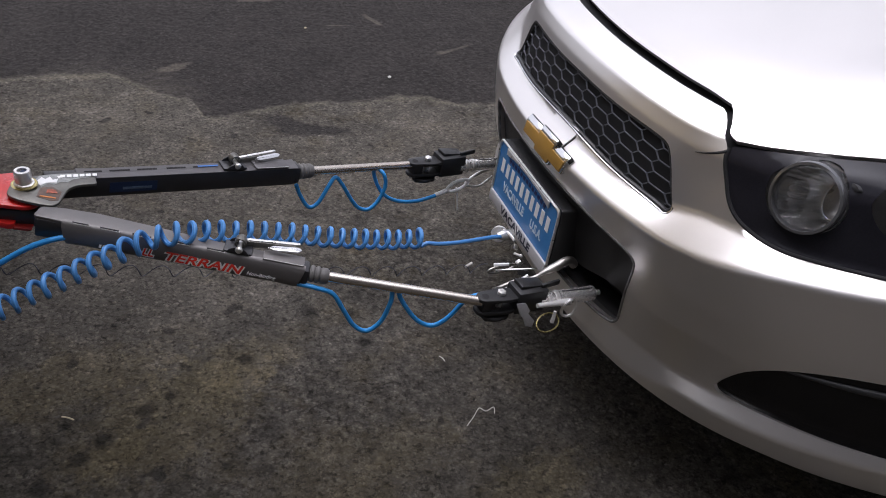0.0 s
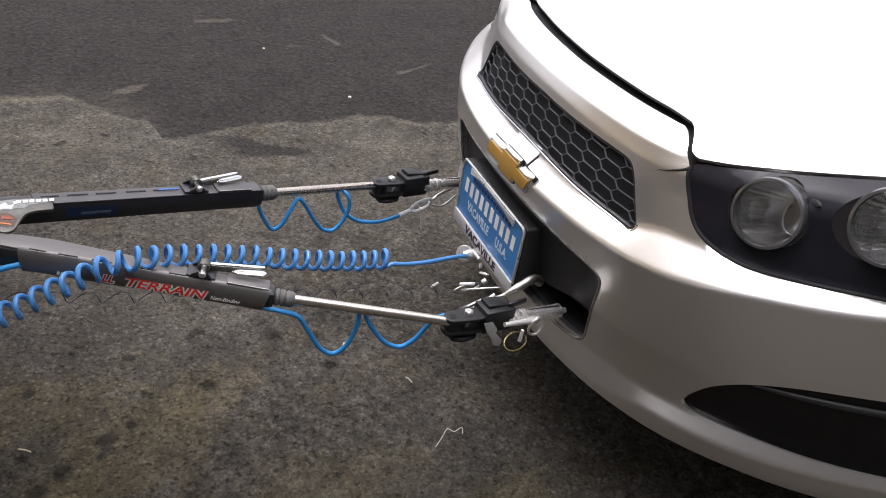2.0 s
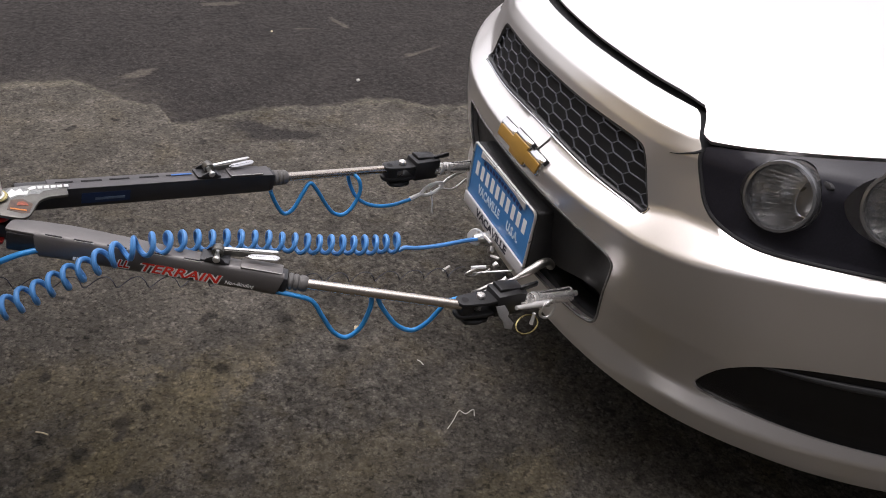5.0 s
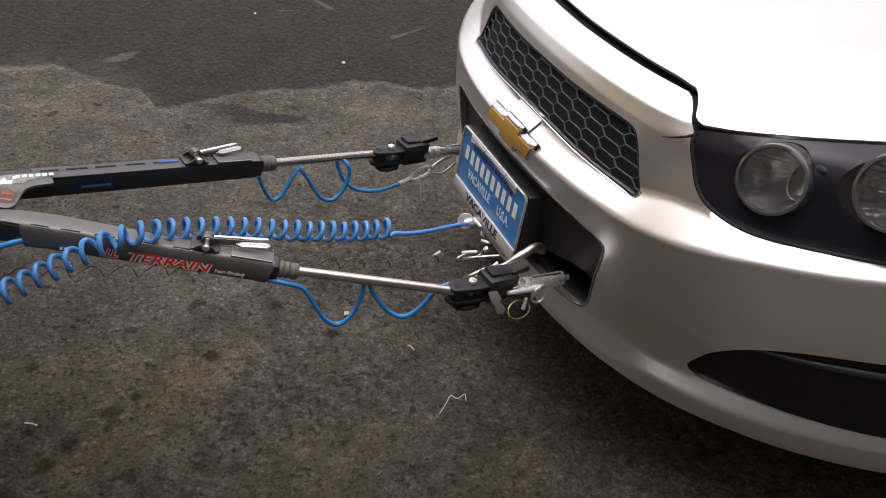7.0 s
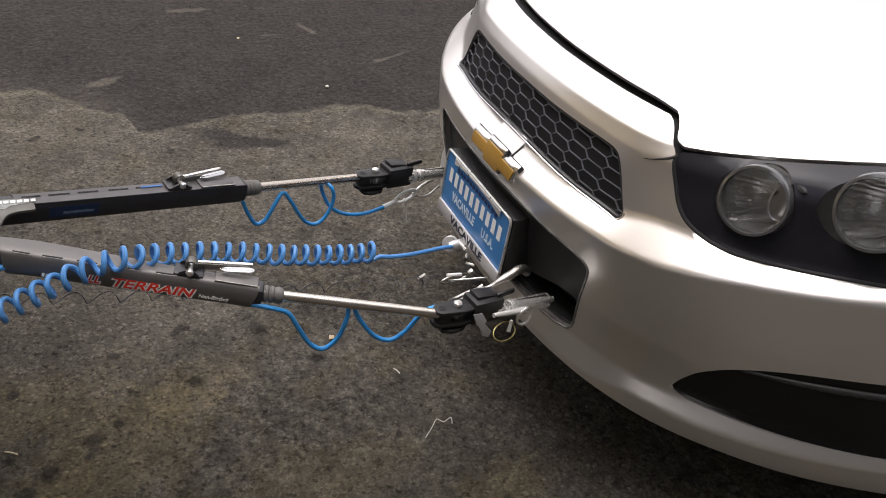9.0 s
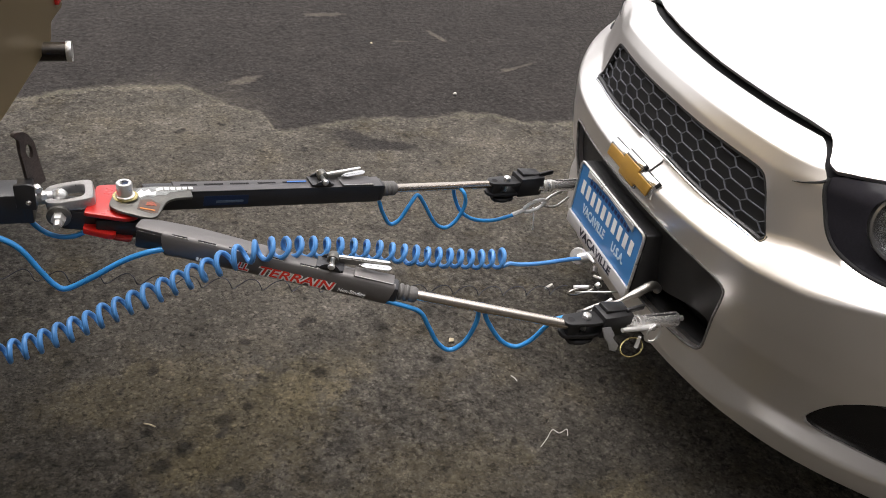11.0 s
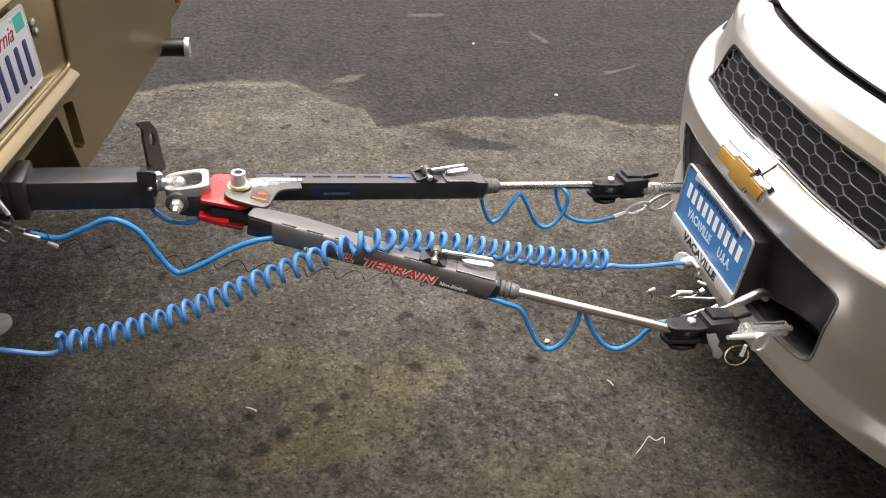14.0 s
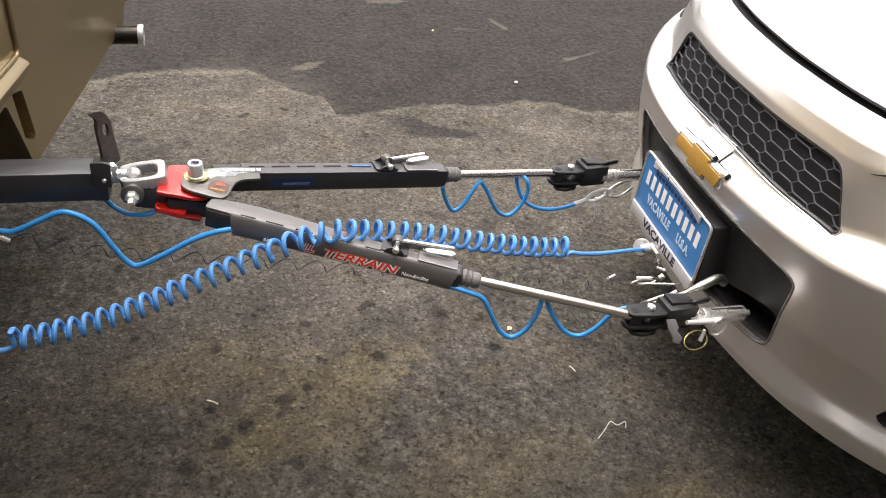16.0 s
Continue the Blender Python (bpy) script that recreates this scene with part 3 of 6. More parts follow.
INTAKE_HALF = soft([(0.0, 0.577), (0.10, 0.577), (0.20, 0.574), (0.28, 0.570), (0.325, 0.566), (0.343, 0.558), (0.346, 0.543), (0.338, 0.50), (0.325, 0.44), (0.316, 0.395), (0.305, 0.375), (0.285, 0.364), (0.22, 0.357), (0.0, 0.35)], 3)
FOG = [(0.522, 0.386), (0.535, 0.412), (0.565, 0.455), (0.61, 0.495), (0.67, 0.525), (0.74, 0.542), (0.80, 0.55), (0.828, 0.545), (0.835, 0.50), (0.835, 0.40), (0.82, 0.362), (0.78, 0.356), (0.70, 0.358), (0.60, 0.364), (0.545, 0.368), (0.527, 0.374)]
FOG = soft(FOG + FOG[:1], 3)[:-1]


def lamp_top(v):
    return 0.823 + 0.31 * (v - 0.391)


def nose_z(v, x):
    """Height of the nose's rounded top at a place back from the front."""
    i = min(v * 125, 124.999)
    a, f = int(i), i - int(i)
    return float(np.interp(x - plan(v), (NOSE[a] * (1 - f) + NOSE[a + 1] * f)[310:], ZS[310:]))


def hood_front(c):
    """How far back the bonnet's front edge stands at a signed place across the car."""
    v = slim(c)
    z = float(np.interp(v, [q[0] for q in TOP_EDGE], [q[1] for q in TOP_EDGE]))
    z = z if v < 0.378 else lamp_top(max(v, 0.388))
    return nose(YC + c, z) + 0.012 * (1 - ease(0.24, 0.375, v)) + 0.004 + 0.004 * (1 - ease(0.374, 0.392, v))


def hood_top(x, c):
    v = abs(c)
    t = x - 0.175 - 0.75 * plan(v)
    return 0.864 + 0.28 * t - 0.07 * t * t + 0.010 * ease(0.25, 0.45, v) * ease(0.05, 0.3, t)


def hood_z(x, c):
    xf = hood_front(c)
    k = ease(0.0, 0.14, x - xf)
    return (nose_z(abs(c), x) + 0.003) * (1 - k) + hood_top(x, c) * k


def build_car():
    car = thing("hatchback_car", (0.9, YC, 0), "silver hatchback with a black honeycomb grille, hitched up for towing", "car")
    bumper_outline = mirror(TOP_EDGE + LAMP_EDGE + [(0.86, 0.262), (0.75, 0.266), (0.69, 0.270), (0.62, 0.278), (0.54, 0.282), (0.43, 0.290), (0.30, 0.293), (0.0, 0.293)], wide)
    fogs = [[(YC - a, b) for a, b in FOG], [(YC + a, b) for a, b in FOG]]
    bm = sheet(bmesh.new(), bumper_outline, [mirror(GRILLE_HALF), mirror(INTAKE_HALF), *fogs], on_nose(), (0.012, 0.0055), (1, 0, 0), 0.022, lambda c: c.z > 0.8165 and abs(c.y - YC) < 0.387)
    bumper = wpart("bumper", bm, SILVER, car, "silver painted front bumper and nose", angle=50)

    # dark strip in the gap between nose and bonnet
    bm = bmesh.new()
    prev = None
    for i in range(121):
        v = -0.378 + (0.378 + wide(0.378)) * i / 120
        y, a = YC + v, slim(v)
        z = float(np.interp(a, [q[0] for q in TOP_EDGE], [q[1] for q in TOP_EDGE])) - 0.006
        x = nose(y, z)
        row = [bm.verts.new((x + 0.003, y, z - 0.014)), bm.verts.new((x + 0.008, y, z - 0.006)), bm.verts.new((x + 0.05, y, z - 0.004)), bm.verts.new((x + 0.12, y, z - 0.03))]
        if prev:
            for k in range(3):
                bm.faces.new((prev[k], prev[k + 1], row[k + 1], row[k]))
        prev = row
    wpart("bonnet_seal", bm, DARK, car, "black rubber seal along the bonnet gap")

    # bonnet
    bm = bmesh.new()
    half = sorted({round(0.84 * k / 56, 4) for k in range(57)} | {round(0.29 + 0.004 * k, 4) for k in range(29)})
    cols = sorted({-v for v in half} | {round(wide(v), 4) for v in half if wide(v) < 0.845})
    rows = []
    for i in range(61):
        d = 1.15 * (i / 60) ** 2.2
        rows.append([bm.verts.new((hood_front(c) + d, YC + c, hood_z(hood_front(c) + d, c))) for c in cols])
    lip = [bm.verts.new((q.co.x + 0.004, q.co.y, q.co.z - 0.007)) for q in rows[0]]
    rows = [lip] + rows
    for a, b in zip(rows, rows[1:]):
        for k in range(len(cols) - 1):
            bm.faces.new((a[k], a[k + 1], b[k + 1], b[k]))
    wpart("bonnet", bm, SILVER, car, "silver bonnet reflecting the bright sky", angle=60)

    # short groove under the nose cap's corner
    for s in (-1, 1):
        line = [(0.346, 0.789), (0.358, 0.793), (0.370, 0.799), (0.382, 0.806), (0.389, 0.812)]
        wpart("cap_groove", sweep(bmesh.new(), [Vector(on_nose(0.0)(YC + (wide(a) if s > 0 else -a), b)) for a, b in soft(line, 3)], lambda k: 0.0006 + 0.0026 * k, 6), DARK, bumper, "dark groove under the nose cap")
    # wings down the sides, closing the body
    for s in (-1, 1):
        bm = bmesh.new()
        rows = []
        for i in range(26):
            x = nose(YC + s * 0.84, 0.5) + 0.02 + 1.15 * i / 25
            w = 0.85 + 0.018 * ease(0, 0.4, i / 25)
            wheel = math.sqrt(max(0.0, 0.33**2 - (x - 1.02) ** 2))
            low = max(0.24, wheel + 0.31 if wheel > 0 else 0.24)
            rows.append([bm.verts.new((x, YC + s * (w - 0.02 * ease(0.75, 1.1, z) ** 2), z)) for z in np.linspace(low, hood_z(max(x, hood_front(s * 0.84)), s * 0.84) - 0.004, 9)])
        for a, b in zip(rows, rows[1:]):
            for k in range(8):
                bm.faces.new((a[k], a[k + 1], b[k + 1], b[k]))
        wpart("front_wing", bm, SILVER, car)
        wheel = wpart("wheel", lathe(bmesh.new(), [(0.0, 0.07), (0.18, 0.06), (0.20, 0.085), (0.20, -0.08), (0.0, -0.08)], Matrix.Translation((1.02, YC + s * 0.755, 0.30)) @ pose(0, 0, 0, -90 * s)), ALU, car, "silver alloy wheel")
        wpart("tyre", lathe(bmesh.new(), [(0.195, -0.085), (0.27, -0.095), (0.295, -0.08), (0.302, 0.0), (0.295, 0.08), (0.27, 0.095), (0.195, 0.085)], Matrix.Translation((1.02, YC + s * 0.755, 0.30)) @ pose(0, 0, 0, -90 * s), 40), TYRE, wheel)
    # glass, roof and tail that close the body behind the bonnet
    def loft(name, lines, mat, label=""):
        bm = bmesh.new()
        rows = [[bm.verts.new(q) for q in line] for line in lines]
        for p, q in zip(rows, rows[1:]):
            for k in range(len(p) - 1):
                bm.faces.new((p[k], p[k + 1], q[k + 1], q[k]))
        bmesh.ops.solidify(bm, geom=bm.faces[:], thickness=0.004)
        return wpart(name, bm, mat, car, label)

    across = [-1 + 2 * k / 16 for k in range(17)]
    base = [(hood_front(0.84 * q) + 1.145, YC + 0.84 * q, hood_z(hood_front(0.84 * q) + 1.145, 0.84 * q) + 0.006) for q in across]
    brow = [(2.10 + 0.10 * q * q, YC + 0.58 * q, 1.49 - 0.05 * q * q) for q in across]
    loft("windscreen", [[tuple(a[i] + (b[i] - a[i]) * k for i in (0, 1)) + (a[2] + (b[2] - a[2]) * k ** 0.85,) for a, b in zip(base, brow)] for k in (0.0, 0.25, 0.5, 0.75, 1.0)], BLACK_GLOSS, "dark windscreen")
    loft("roof", [[(2.10 + 0.10 * q * q * (1 - k) + 1.45 * k, YC + (0.58 - 0.02 * k) * q, 1.49 - 0.05 * q * q + 0.12 * k * (1 - k) - 0.06 * k) for q in across] for k in (0.0, 0.2, 0.4, 0.6, 0.8, 1.0)], SILVER, "silver roof")
    tail = [[(3.55, YC + 0.56 * q, 1.43 - 0.05 * q * q) for q in across], [(3.86 - 0.05 * q * q, YC + 0.78 * q, 1.05) for q in across], [(3.98 - 0.10 * q * q, YC + 0.85 * q, 0.80) for q in across], [(4.0 - 0.10 * q * q, YC + 0.85 * q, 0.34) for q in across]]
    loft("tailgate", tail, SILVER, "silver tailgate and rear bumper")
    for s in (-1, 1):
        xs = [base[0][0] + (3.80 - base[0][0]) * k / 10 for k in range(11)]
        waist = [(x, YC + s * (0.852 - 0.07 * (k / 10) ** 4), 1.08 - 0.03 * k / 10) for k, x in enumerate(xs)]
        eave = [(2.20 + 1.35 * k / 10, YC + s * (0.58 - 0.02 * k / 10), 1.44 - 0.06 * (k / 10) ** 2) for k in range(11)]
        loft("side_glass", [waist, eave], BLACK_GLOSS, "dark side windows")
        start = nose(YC + s * 0.84, 0.5) + 1.17
        rows = []
        for k in range(25):
            x = start + (3.88 - start) * k / 24
            arch = math.sqrt(max(0.0, 0.33**2 - (x - 3.45) ** 2))
            low = max(0.24, arch + 0.31 if arch > 0 else 0.24)
            top = float(np.interp(x, [start, xs[0], 3.80, 3.9], [hood_z(start, s * 0.84) - 0.004, 1.08, 1.05, 0.98]))
            rows.append([(x, YC + s * (0.868 - 0.02 * ease(3.4, 3.9, x) - 0.016 * ease(0.75, 1.1, z)), z) for z in np.linspace(low, top, 7)])
        loft("door_side", rows, SILVER)
        rear = wpart("wheel", lathe(bmesh.new(), [(0.0, 0.07), (0.18, 0.06), (0.20, 0.085), (0.20, -0.08), (0.0, -0.08)], Matrix.Translation((3.45, YC + s * 0.755, 0.30)) @ pose(0, 0, 0, -90 * s)), ALU, car, "silver alloy wheel")
        wpart("tyre", lathe(bmesh.new(), [(0.195, -0.085), (0.27, -0.095), (0.295, -0.08), (0.302, 0.0), (0.295, 0.08), (0.27, 0.095), (0.195, 0.085)], Matrix.Translation((3.45, YC + s * 0.755, 0.30)) @ pose(0, 0, 0, -90 * s), 40), TYRE, rear)
    # floor pan and bulkhead that keep the underside dark
    bm = bmesh.new()
    prev = None
    for i in range(41):
        y = YC - 0.82 + 1.64 * i / 40
        x = nose(y, 0.30)
        row = [bm.verts.new(c) for c in ((x + 0.030, y, 0.310), (x + 0.09, y, 0.275), (x + 0.25, y, 0.21), (3.85, y, 0.22), (3.9, y, 0.60))]
        if prev:
            for k in range(4):
                bm.faces.new((prev[k], prev[k + 1], row[k + 1], row[k]))
        prev = row
    wpart("underbody", bm, BLACK_PLASTIC, car, "black plastic underbody and lower lip")

    # upper grille: honeycomb, backing and bright lower trim
    hole = mirror(GRILLE_HALF)
    # near-black backing sheet carries the shade behind the mesh in its colour
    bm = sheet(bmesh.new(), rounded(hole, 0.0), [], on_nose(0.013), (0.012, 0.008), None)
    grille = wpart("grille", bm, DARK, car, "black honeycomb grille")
    bm = bmesh.new()
    cw, ch = 0.064, 0.0235
    segs = set()
    for c in range(-8, 9):
        for r in range(-1, 7):
            oy = YC + c * cw * 0.8
            oz = 0.668 + ch * (r + (0.5 if c % 2 else 0))
            hexa = [(oy - cw * 0.3, oz + ch * 0.5), (oy + cw * 0.3, oz + ch * 0.5), (oy + cw * 0.5, oz), (oy + cw * 0.3, oz - ch * 0.5)]
            hexa = [(round(a, 4), round(b - 0.10 * abs(a - YC) ** 2, 4)) for a, b in hexa]
            for a, b in zip(hexa, hexa[1:]):
                segs.add((a, b))
    for a, b in sorted(segs):
        ks = [k / 16 for k in range(17) if inside((a[0] + (b[0] - a[0]) * k / 16, a[1] + (b[1] - a[1]) * k / 16), hole)]
        if len(ks) > 1:
            (a, b) = ((a[0] + (b[0] - a[0]) * k, a[1] + (b[1] - a[1]) * k) for k in (ks[0], ks[-1]))
            pa, pb = Vector(on_nose(0.005)(*a)), Vector(on_nose(0.005)(*b))
            box(bm, ((pb - pa).length + 0.0015, 0.0016, 0.0030), frame_of((pa + pb) / 2, pb - pa, (-1, 0, 0)))
    wpart("grille_mesh", bm, GRILLE, grille, "glossy black honeycomb mesh", smooth=False)
    inner = [(YC + (a - YC) * 0.993, 0.726 + (b - 0.726) * 0.960) for a, b in dense(hole, 0.01)]
    wpart("grille_surround", sweep(bmesh.new(), [Vector(on_nose(0.0065)(a, b)) for a, b in inner], 0.0060, 8, True), BLACK_PLASTIC, grille, "black inner surround of the grille")
    low = [q for q in GRILLE_HALF if q[1] < 0.680]
    line = [(YC - a, b) for a, b in low] + [(YC + a, b) for a, b in reversed(low[:-1])]
    bm = sweep(bmesh.new(), curve_points([Vector(on_nose(0.001)(a, b + 0.001)) for a, b in line], 2), 0.0022, 8)
    wpart("grille_trim", bm, CHROME, grille, "thin chrome trim along the grille's lower edge")

    # lower intake with its dark lining; the rim's pale patches are painted highlights
    hole = mirror(INTAKE_HALF)
    void = soft([(0.085, 0.372), (0.092, 0.398), (0.125, 0.411), (0.167, 0.416), (0.220, 0.434), (0.262, 0.446), (0.300, 0.448), (0.312, 0.430), (0.306, 0.400), (0.296, 0.380), (0.280, 0.371), (0.18, 0.366)], 3)
    voids = [[(YC + s * a, b) for a, b in void] for s in (-1, 1)]
    intake = wpart("lower_intake", sheet(bmesh.new(), hole, voids, on_nose(0.016), (0.03, 0.02), (1, 0, 0), 0.05), INTAKE, car, "black plastic lower intake panel")
    # near-black sheets set in the openings in place of their deep shade
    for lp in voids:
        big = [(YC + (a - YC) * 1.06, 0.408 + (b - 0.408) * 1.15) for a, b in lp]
        wpart("bracket_pocket", sheet(bmesh.new(), big, [], on_nose(0.085), (0.03, 0.02), (-1, 0, 0), 0.03), DARK, intake, "dark sheet for the shade in the opening round the tow bracket")
    rim = [Vector(on_nose(0.001)(a, b)) for a, b in dense(hole, 0.012)]
    wpart("intake_rim", sweep(bmesh.new(), rim, 0.0034, 8, True), GLINT_RIM, intake, "dark moulded rim of the intake with broken highlights painted as pale patches")

    # fog recesses
    for sg, lp in zip((-1, 1), fogs):
        bm = sheet(bmesh.new(), lp, [], on_nose(0.007), (0.02, 0.010), None)
        fog = wpart("fog_recess", bm, FOG_BLACK, car, "gloss black recess in the bumper corner")
        line = [(YC + sg * (0.605 + 0.01 * i), 0.496 + 0.0012 * i) for i in range(22)]
        bm = sweep(bmesh.new(), [Vector((nose(a, b) + 0.008, a, b)) for a, b in line], lambda k: 0.003 + 0.005 * min(1, 2 * k), 10)
        wpart("fog_fin", bm, BLACK_PLASTIC, fog, "black cross fin")

    # headlamps: dark housing with two round lamp units in each
    for s in (-1, 1):
        out = wide if s > 0 else (lambda v: v)
        edge = [(YC + s * out(a), b) for a, b in LAMP_EDGE[:-1] if a < 0.80]
        top = [(YC + s * out(v), lamp_top(v) - 0.002) for v in np.linspace(0.80 if s < 0 else 0.76, 0.390, 24)]
        lp = [(a, b) for a, b in edge + top]
        units = []
        for v, z, r in ((0.521, 0.795, 0.061), (0.649, 0.834, 0.065)):
            y = YC + s * out(v)
            units.append((Matrix.Translation((nose(y, z) + 0.012, y, z)) @ pose(0, 0, 0, 0, -76, -26 * s), r))
        holes = [[(m @ Vector((r * 0.99 * math.cos(q), r * 0.99 * math.sin(q), 0))).yz for q in np.linspace(0, 2 * math.pi, 40, endpoint=False)] for m, r in units]
        holes = [[(float(q.x), float(q.y)) for q in h] for h in holes]
        lamp = wpart("headlamp", sheet(bmesh.new(), lp, holes, on_nose(0.005), (0.012, 0.008), None), BLACK_GLOSS, car, "gloss black headlamp with exposed round units")
        wpart("lamp_gasket", sweep(bmesh.new(), [Vector(on_nose(0.0035)(a, b + 0.001)) for a, b in edge], 0.0040, 8), DARK, lamp, "black gasket round the headlamp")
        for m, r in units:
            ring = wpart("bezel", lathe(bmesh.new(), [(r * 0.855, -0.004), (r * 0.86, 0.011), (r * 0.89, 0.016), (r * 0.96, 0.0155), (r * 0.99, 0.011), (r * 1.0, 0.004), (r * 1.0, -0.03)], m, 48), SMOKED, lamp, "smoked grey lamp bezel")
            wpart("bezel_lip", sweep(bmesh.new(), [m @ Vector((r * 0.985 * math.cos(q), r * 0.985 * math.sin(q), 0.011)) for q in np.linspace(0, 2 * math.pi, 48, endpoint=False)], 0.0022, 8, True), CHROME, ring, "thin chrome lip")
            # fluted bowl that runs straight back, with a smooth disc and ring at its end
            deep = m.to_3x3().inverted() @ Vector((1, -0.05 * s, -0.12))
            steps = [(0.0, 0.86), (0.010, 0.85), (0.022, 0.82), (0.034, 0.77), (0.046, 0.70), (0.056, 0.62), (0.060, 0.57)]
            squeeze = lambda y, d: y * (1 - 0.36 * d / 0.06) + s * 0.17 * r * d / 0.06
            bowl, rows = bmesh.new(), []
            for d, w in steps:
                rows.append([])
                for k in range(240):
                    a = 2 * math.pi * k / 240
                    rad = r * w * (1 - (0.085 * (k % 8 in (0, 1, 2)) if 0.005 < d < 0.058 else 0))
                    rows[-1].append(bowl.verts.new(m @ (deep * d + Vector((rad * math.cos(a), squeeze(rad * math.sin(a), d), 0.002)))))
            for p, q in zip(rows, rows[1:]):
                for k in range(240):
                    bowl.faces.new((p[k], p[(k + 1) % 240], q[(k + 1) % 240], q[k]))
            reflector = wpart("reflector", bowl, REFLECTOR, lamp, "fluted reflector", angle=20)
            disc, prev = bmesh.new(), None
            for d, w in ((0.0605, 0.60), (0.056, 0.55), (0.060, 0.50), (0.068, 0.30), (0.070, 0.02)):
                row = [disc.verts.new(m @ (deep * d + Vector((r * w * math.cos(k * math.pi / 20), squeeze(r * w * math.sin(k * math.pi / 20), 0.06), 0.002)))) for k in range(40)]
                if prev:
                    for k in range(40):
                        disc.faces.new((prev[k], prev[(k + 1) % 40], row[(k + 1) % 40], row[k]))
                prev = row
            disc.faces.new(prev)
            wpart("bulb_shield", disc, LAMP_DISC, lamp, "smooth brown-grey inner disc")
            wpart("disc_ring", sweep(bmesh.new(), [m @ (deep * 0.056 + Vector((r * 0.56 * math.cos(q), squeeze(r * 0.56 * math.sin(q), 0.06), 0.002))) for q in np.linspace(0, 2 * math.pi, 40, endpoint=False)], 0.0013, 6, True), CHROME, lamp, "thin bright ring")
            wpart("lamp_glass", lathe(bmesh.new(), [(r * 0.90, 0.010), (r * 0.6, 0.019), (r * 0.3, 0.023), (0, 0.024), (0, 0.0215), (r * 0.3, 0.0205), (r * 0.6, 0.0165), (r * 0.90, 0.0075)], m, 40), LENS, lamp, "clear lamp glass").visible_shadow = False
        wpart("indicator_bead", lathe(bmesh.new(), [(0.012, 0), (0.010, 0.006), (0, 0.008)], Matrix.Translation((nose(YC + s * out(0.56), 0.835) + 0.012, YC + s * out(0.56), 0.835)) @ pose(0, 0, 0, 0, -80, 0) @ Matrix.Diagonal((0.5, 1.3, 1, 1))), BLACK_PLASTIC, lamp)

    # emblem on the bar: gold cross shape in a chrome frame
    cross = [(-0.100, 0.015), (-0.036, 0.015), (-0.034, 0.026), (0.034, 0.026), (0.032, 0.015), (0.090, 0.015), (0.084, -0.015), (0.032, -0.015), (0.030, -0.026), (-0.036, -0.026), (-0.036, -0.015), (-0.102, -0.015)]
    face = Matrix(((0, 0.16, -0.987, 0.007), (-1, 0, 0, YC - 0.021), (0, 0.987, 0.16, 0.627), (0, 0, 0, 1))) @ Matrix.Diagonal((1, 0.90, 1, 1))
    emblem = wpart("emblem", prism(bmesh.new(), [(x * 1.03, y * 1.08) for x, y in cross], 0.034, face @ Matrix.Translation((0, 0, -0.034)), 0.0015), CHROME, car, "chrome-framed badge on the nose bar")
    wpart("emblem_face", prism(bmesh.new(), [(x * 0.975, y * 0.93) for x, y in cross], 0.003, face @ Matrix.Translation((0, 0, 0)), 0.001), GOLD, emblem, "gold badge face")

    for a, b, h, long in ((-0.103, -0.038, 0.015, 0.013), (-0.036, 0.034, 0.026, 0.009), (0.036, 0.092, 0.015, 0.013)):
        top = face @ Vector(((a + b) / 2, h * 1.06, -0.002))
        lean = Matrix(((0, 0.77, -0.64, top.x), (-1, 0, 0, top.y), (0, 0.64, 0.77, top.z), (0, 0, 0, 1)))
        wpart("badge_shoulder", box(bmesh.new(), (b - a, long, 0.012), lean @ Matrix.Translation((0, long / 2, -0.0025)), 0.0012), CHROME, emblem, "bright chrome shoulder over the badge")
        wpart("shoulder_seam", box(bmesh.new(), (b - a + 0.0044, long, 0.012), lean @ Matrix.Translation((0, long / 2 + 0.0024, -0.0045)), 0.001), DARK, emblem, "dark seam round the shoulder")
    # raised saddle behind the badge, which steps up into the grille's edge
    def saddle(w, lift, top):
        bm, rows = bmesh.new(), []
        for i in range(13):
            y = YC - 0.012 - w + 2 * w * i / 12
            rim = [(nose(y, z) - 0.73 * lift, y, z + 0.68 * lift) for z in (0.640, 0.650, 0.660, 0.668)]
            rim += [(rim[-1][0] + 0.007, y, top), (rim[-1][0] + 0.013, y, top - 0.004), (0.085, y, 0.650), (0.060, y, 0.635)]
            rows.append([bm.verts.new(c) for c in rim])
        for p, q in zip(rows, rows[1:]):
            for k in range(len(p)):
                bm.faces.new((p[k], p[(k + 1) % len(p)], q[(k + 1) % len(p)], q[k]))
        bm.faces.new(rows[0])
        bm.faces.new(rows[-1][::-1])
        bmesh.ops.recalc_face_normals(bm, faces=bm.faces[:])
        return bm, [r[4].co.copy() for r in rows]

    bm, crest = saddle(0.048, 0.0032, 0.6805)
    seat = wpart("badge_saddle", bm, SILVER, car, "raised silver saddle behind the badge", angle=30)
    wpart("saddle_trim", sweep(bmesh.new(), [c + Vector((0.001, 0, 0.001)) for c in crest], 0.0022, 8), CHROME, seat, "thin chrome trim")
    wpart("saddle_seam", saddle(0.0505, 0.0012, 0.6765)[0], DARK, seat, "dark seam round the saddle")
    return car


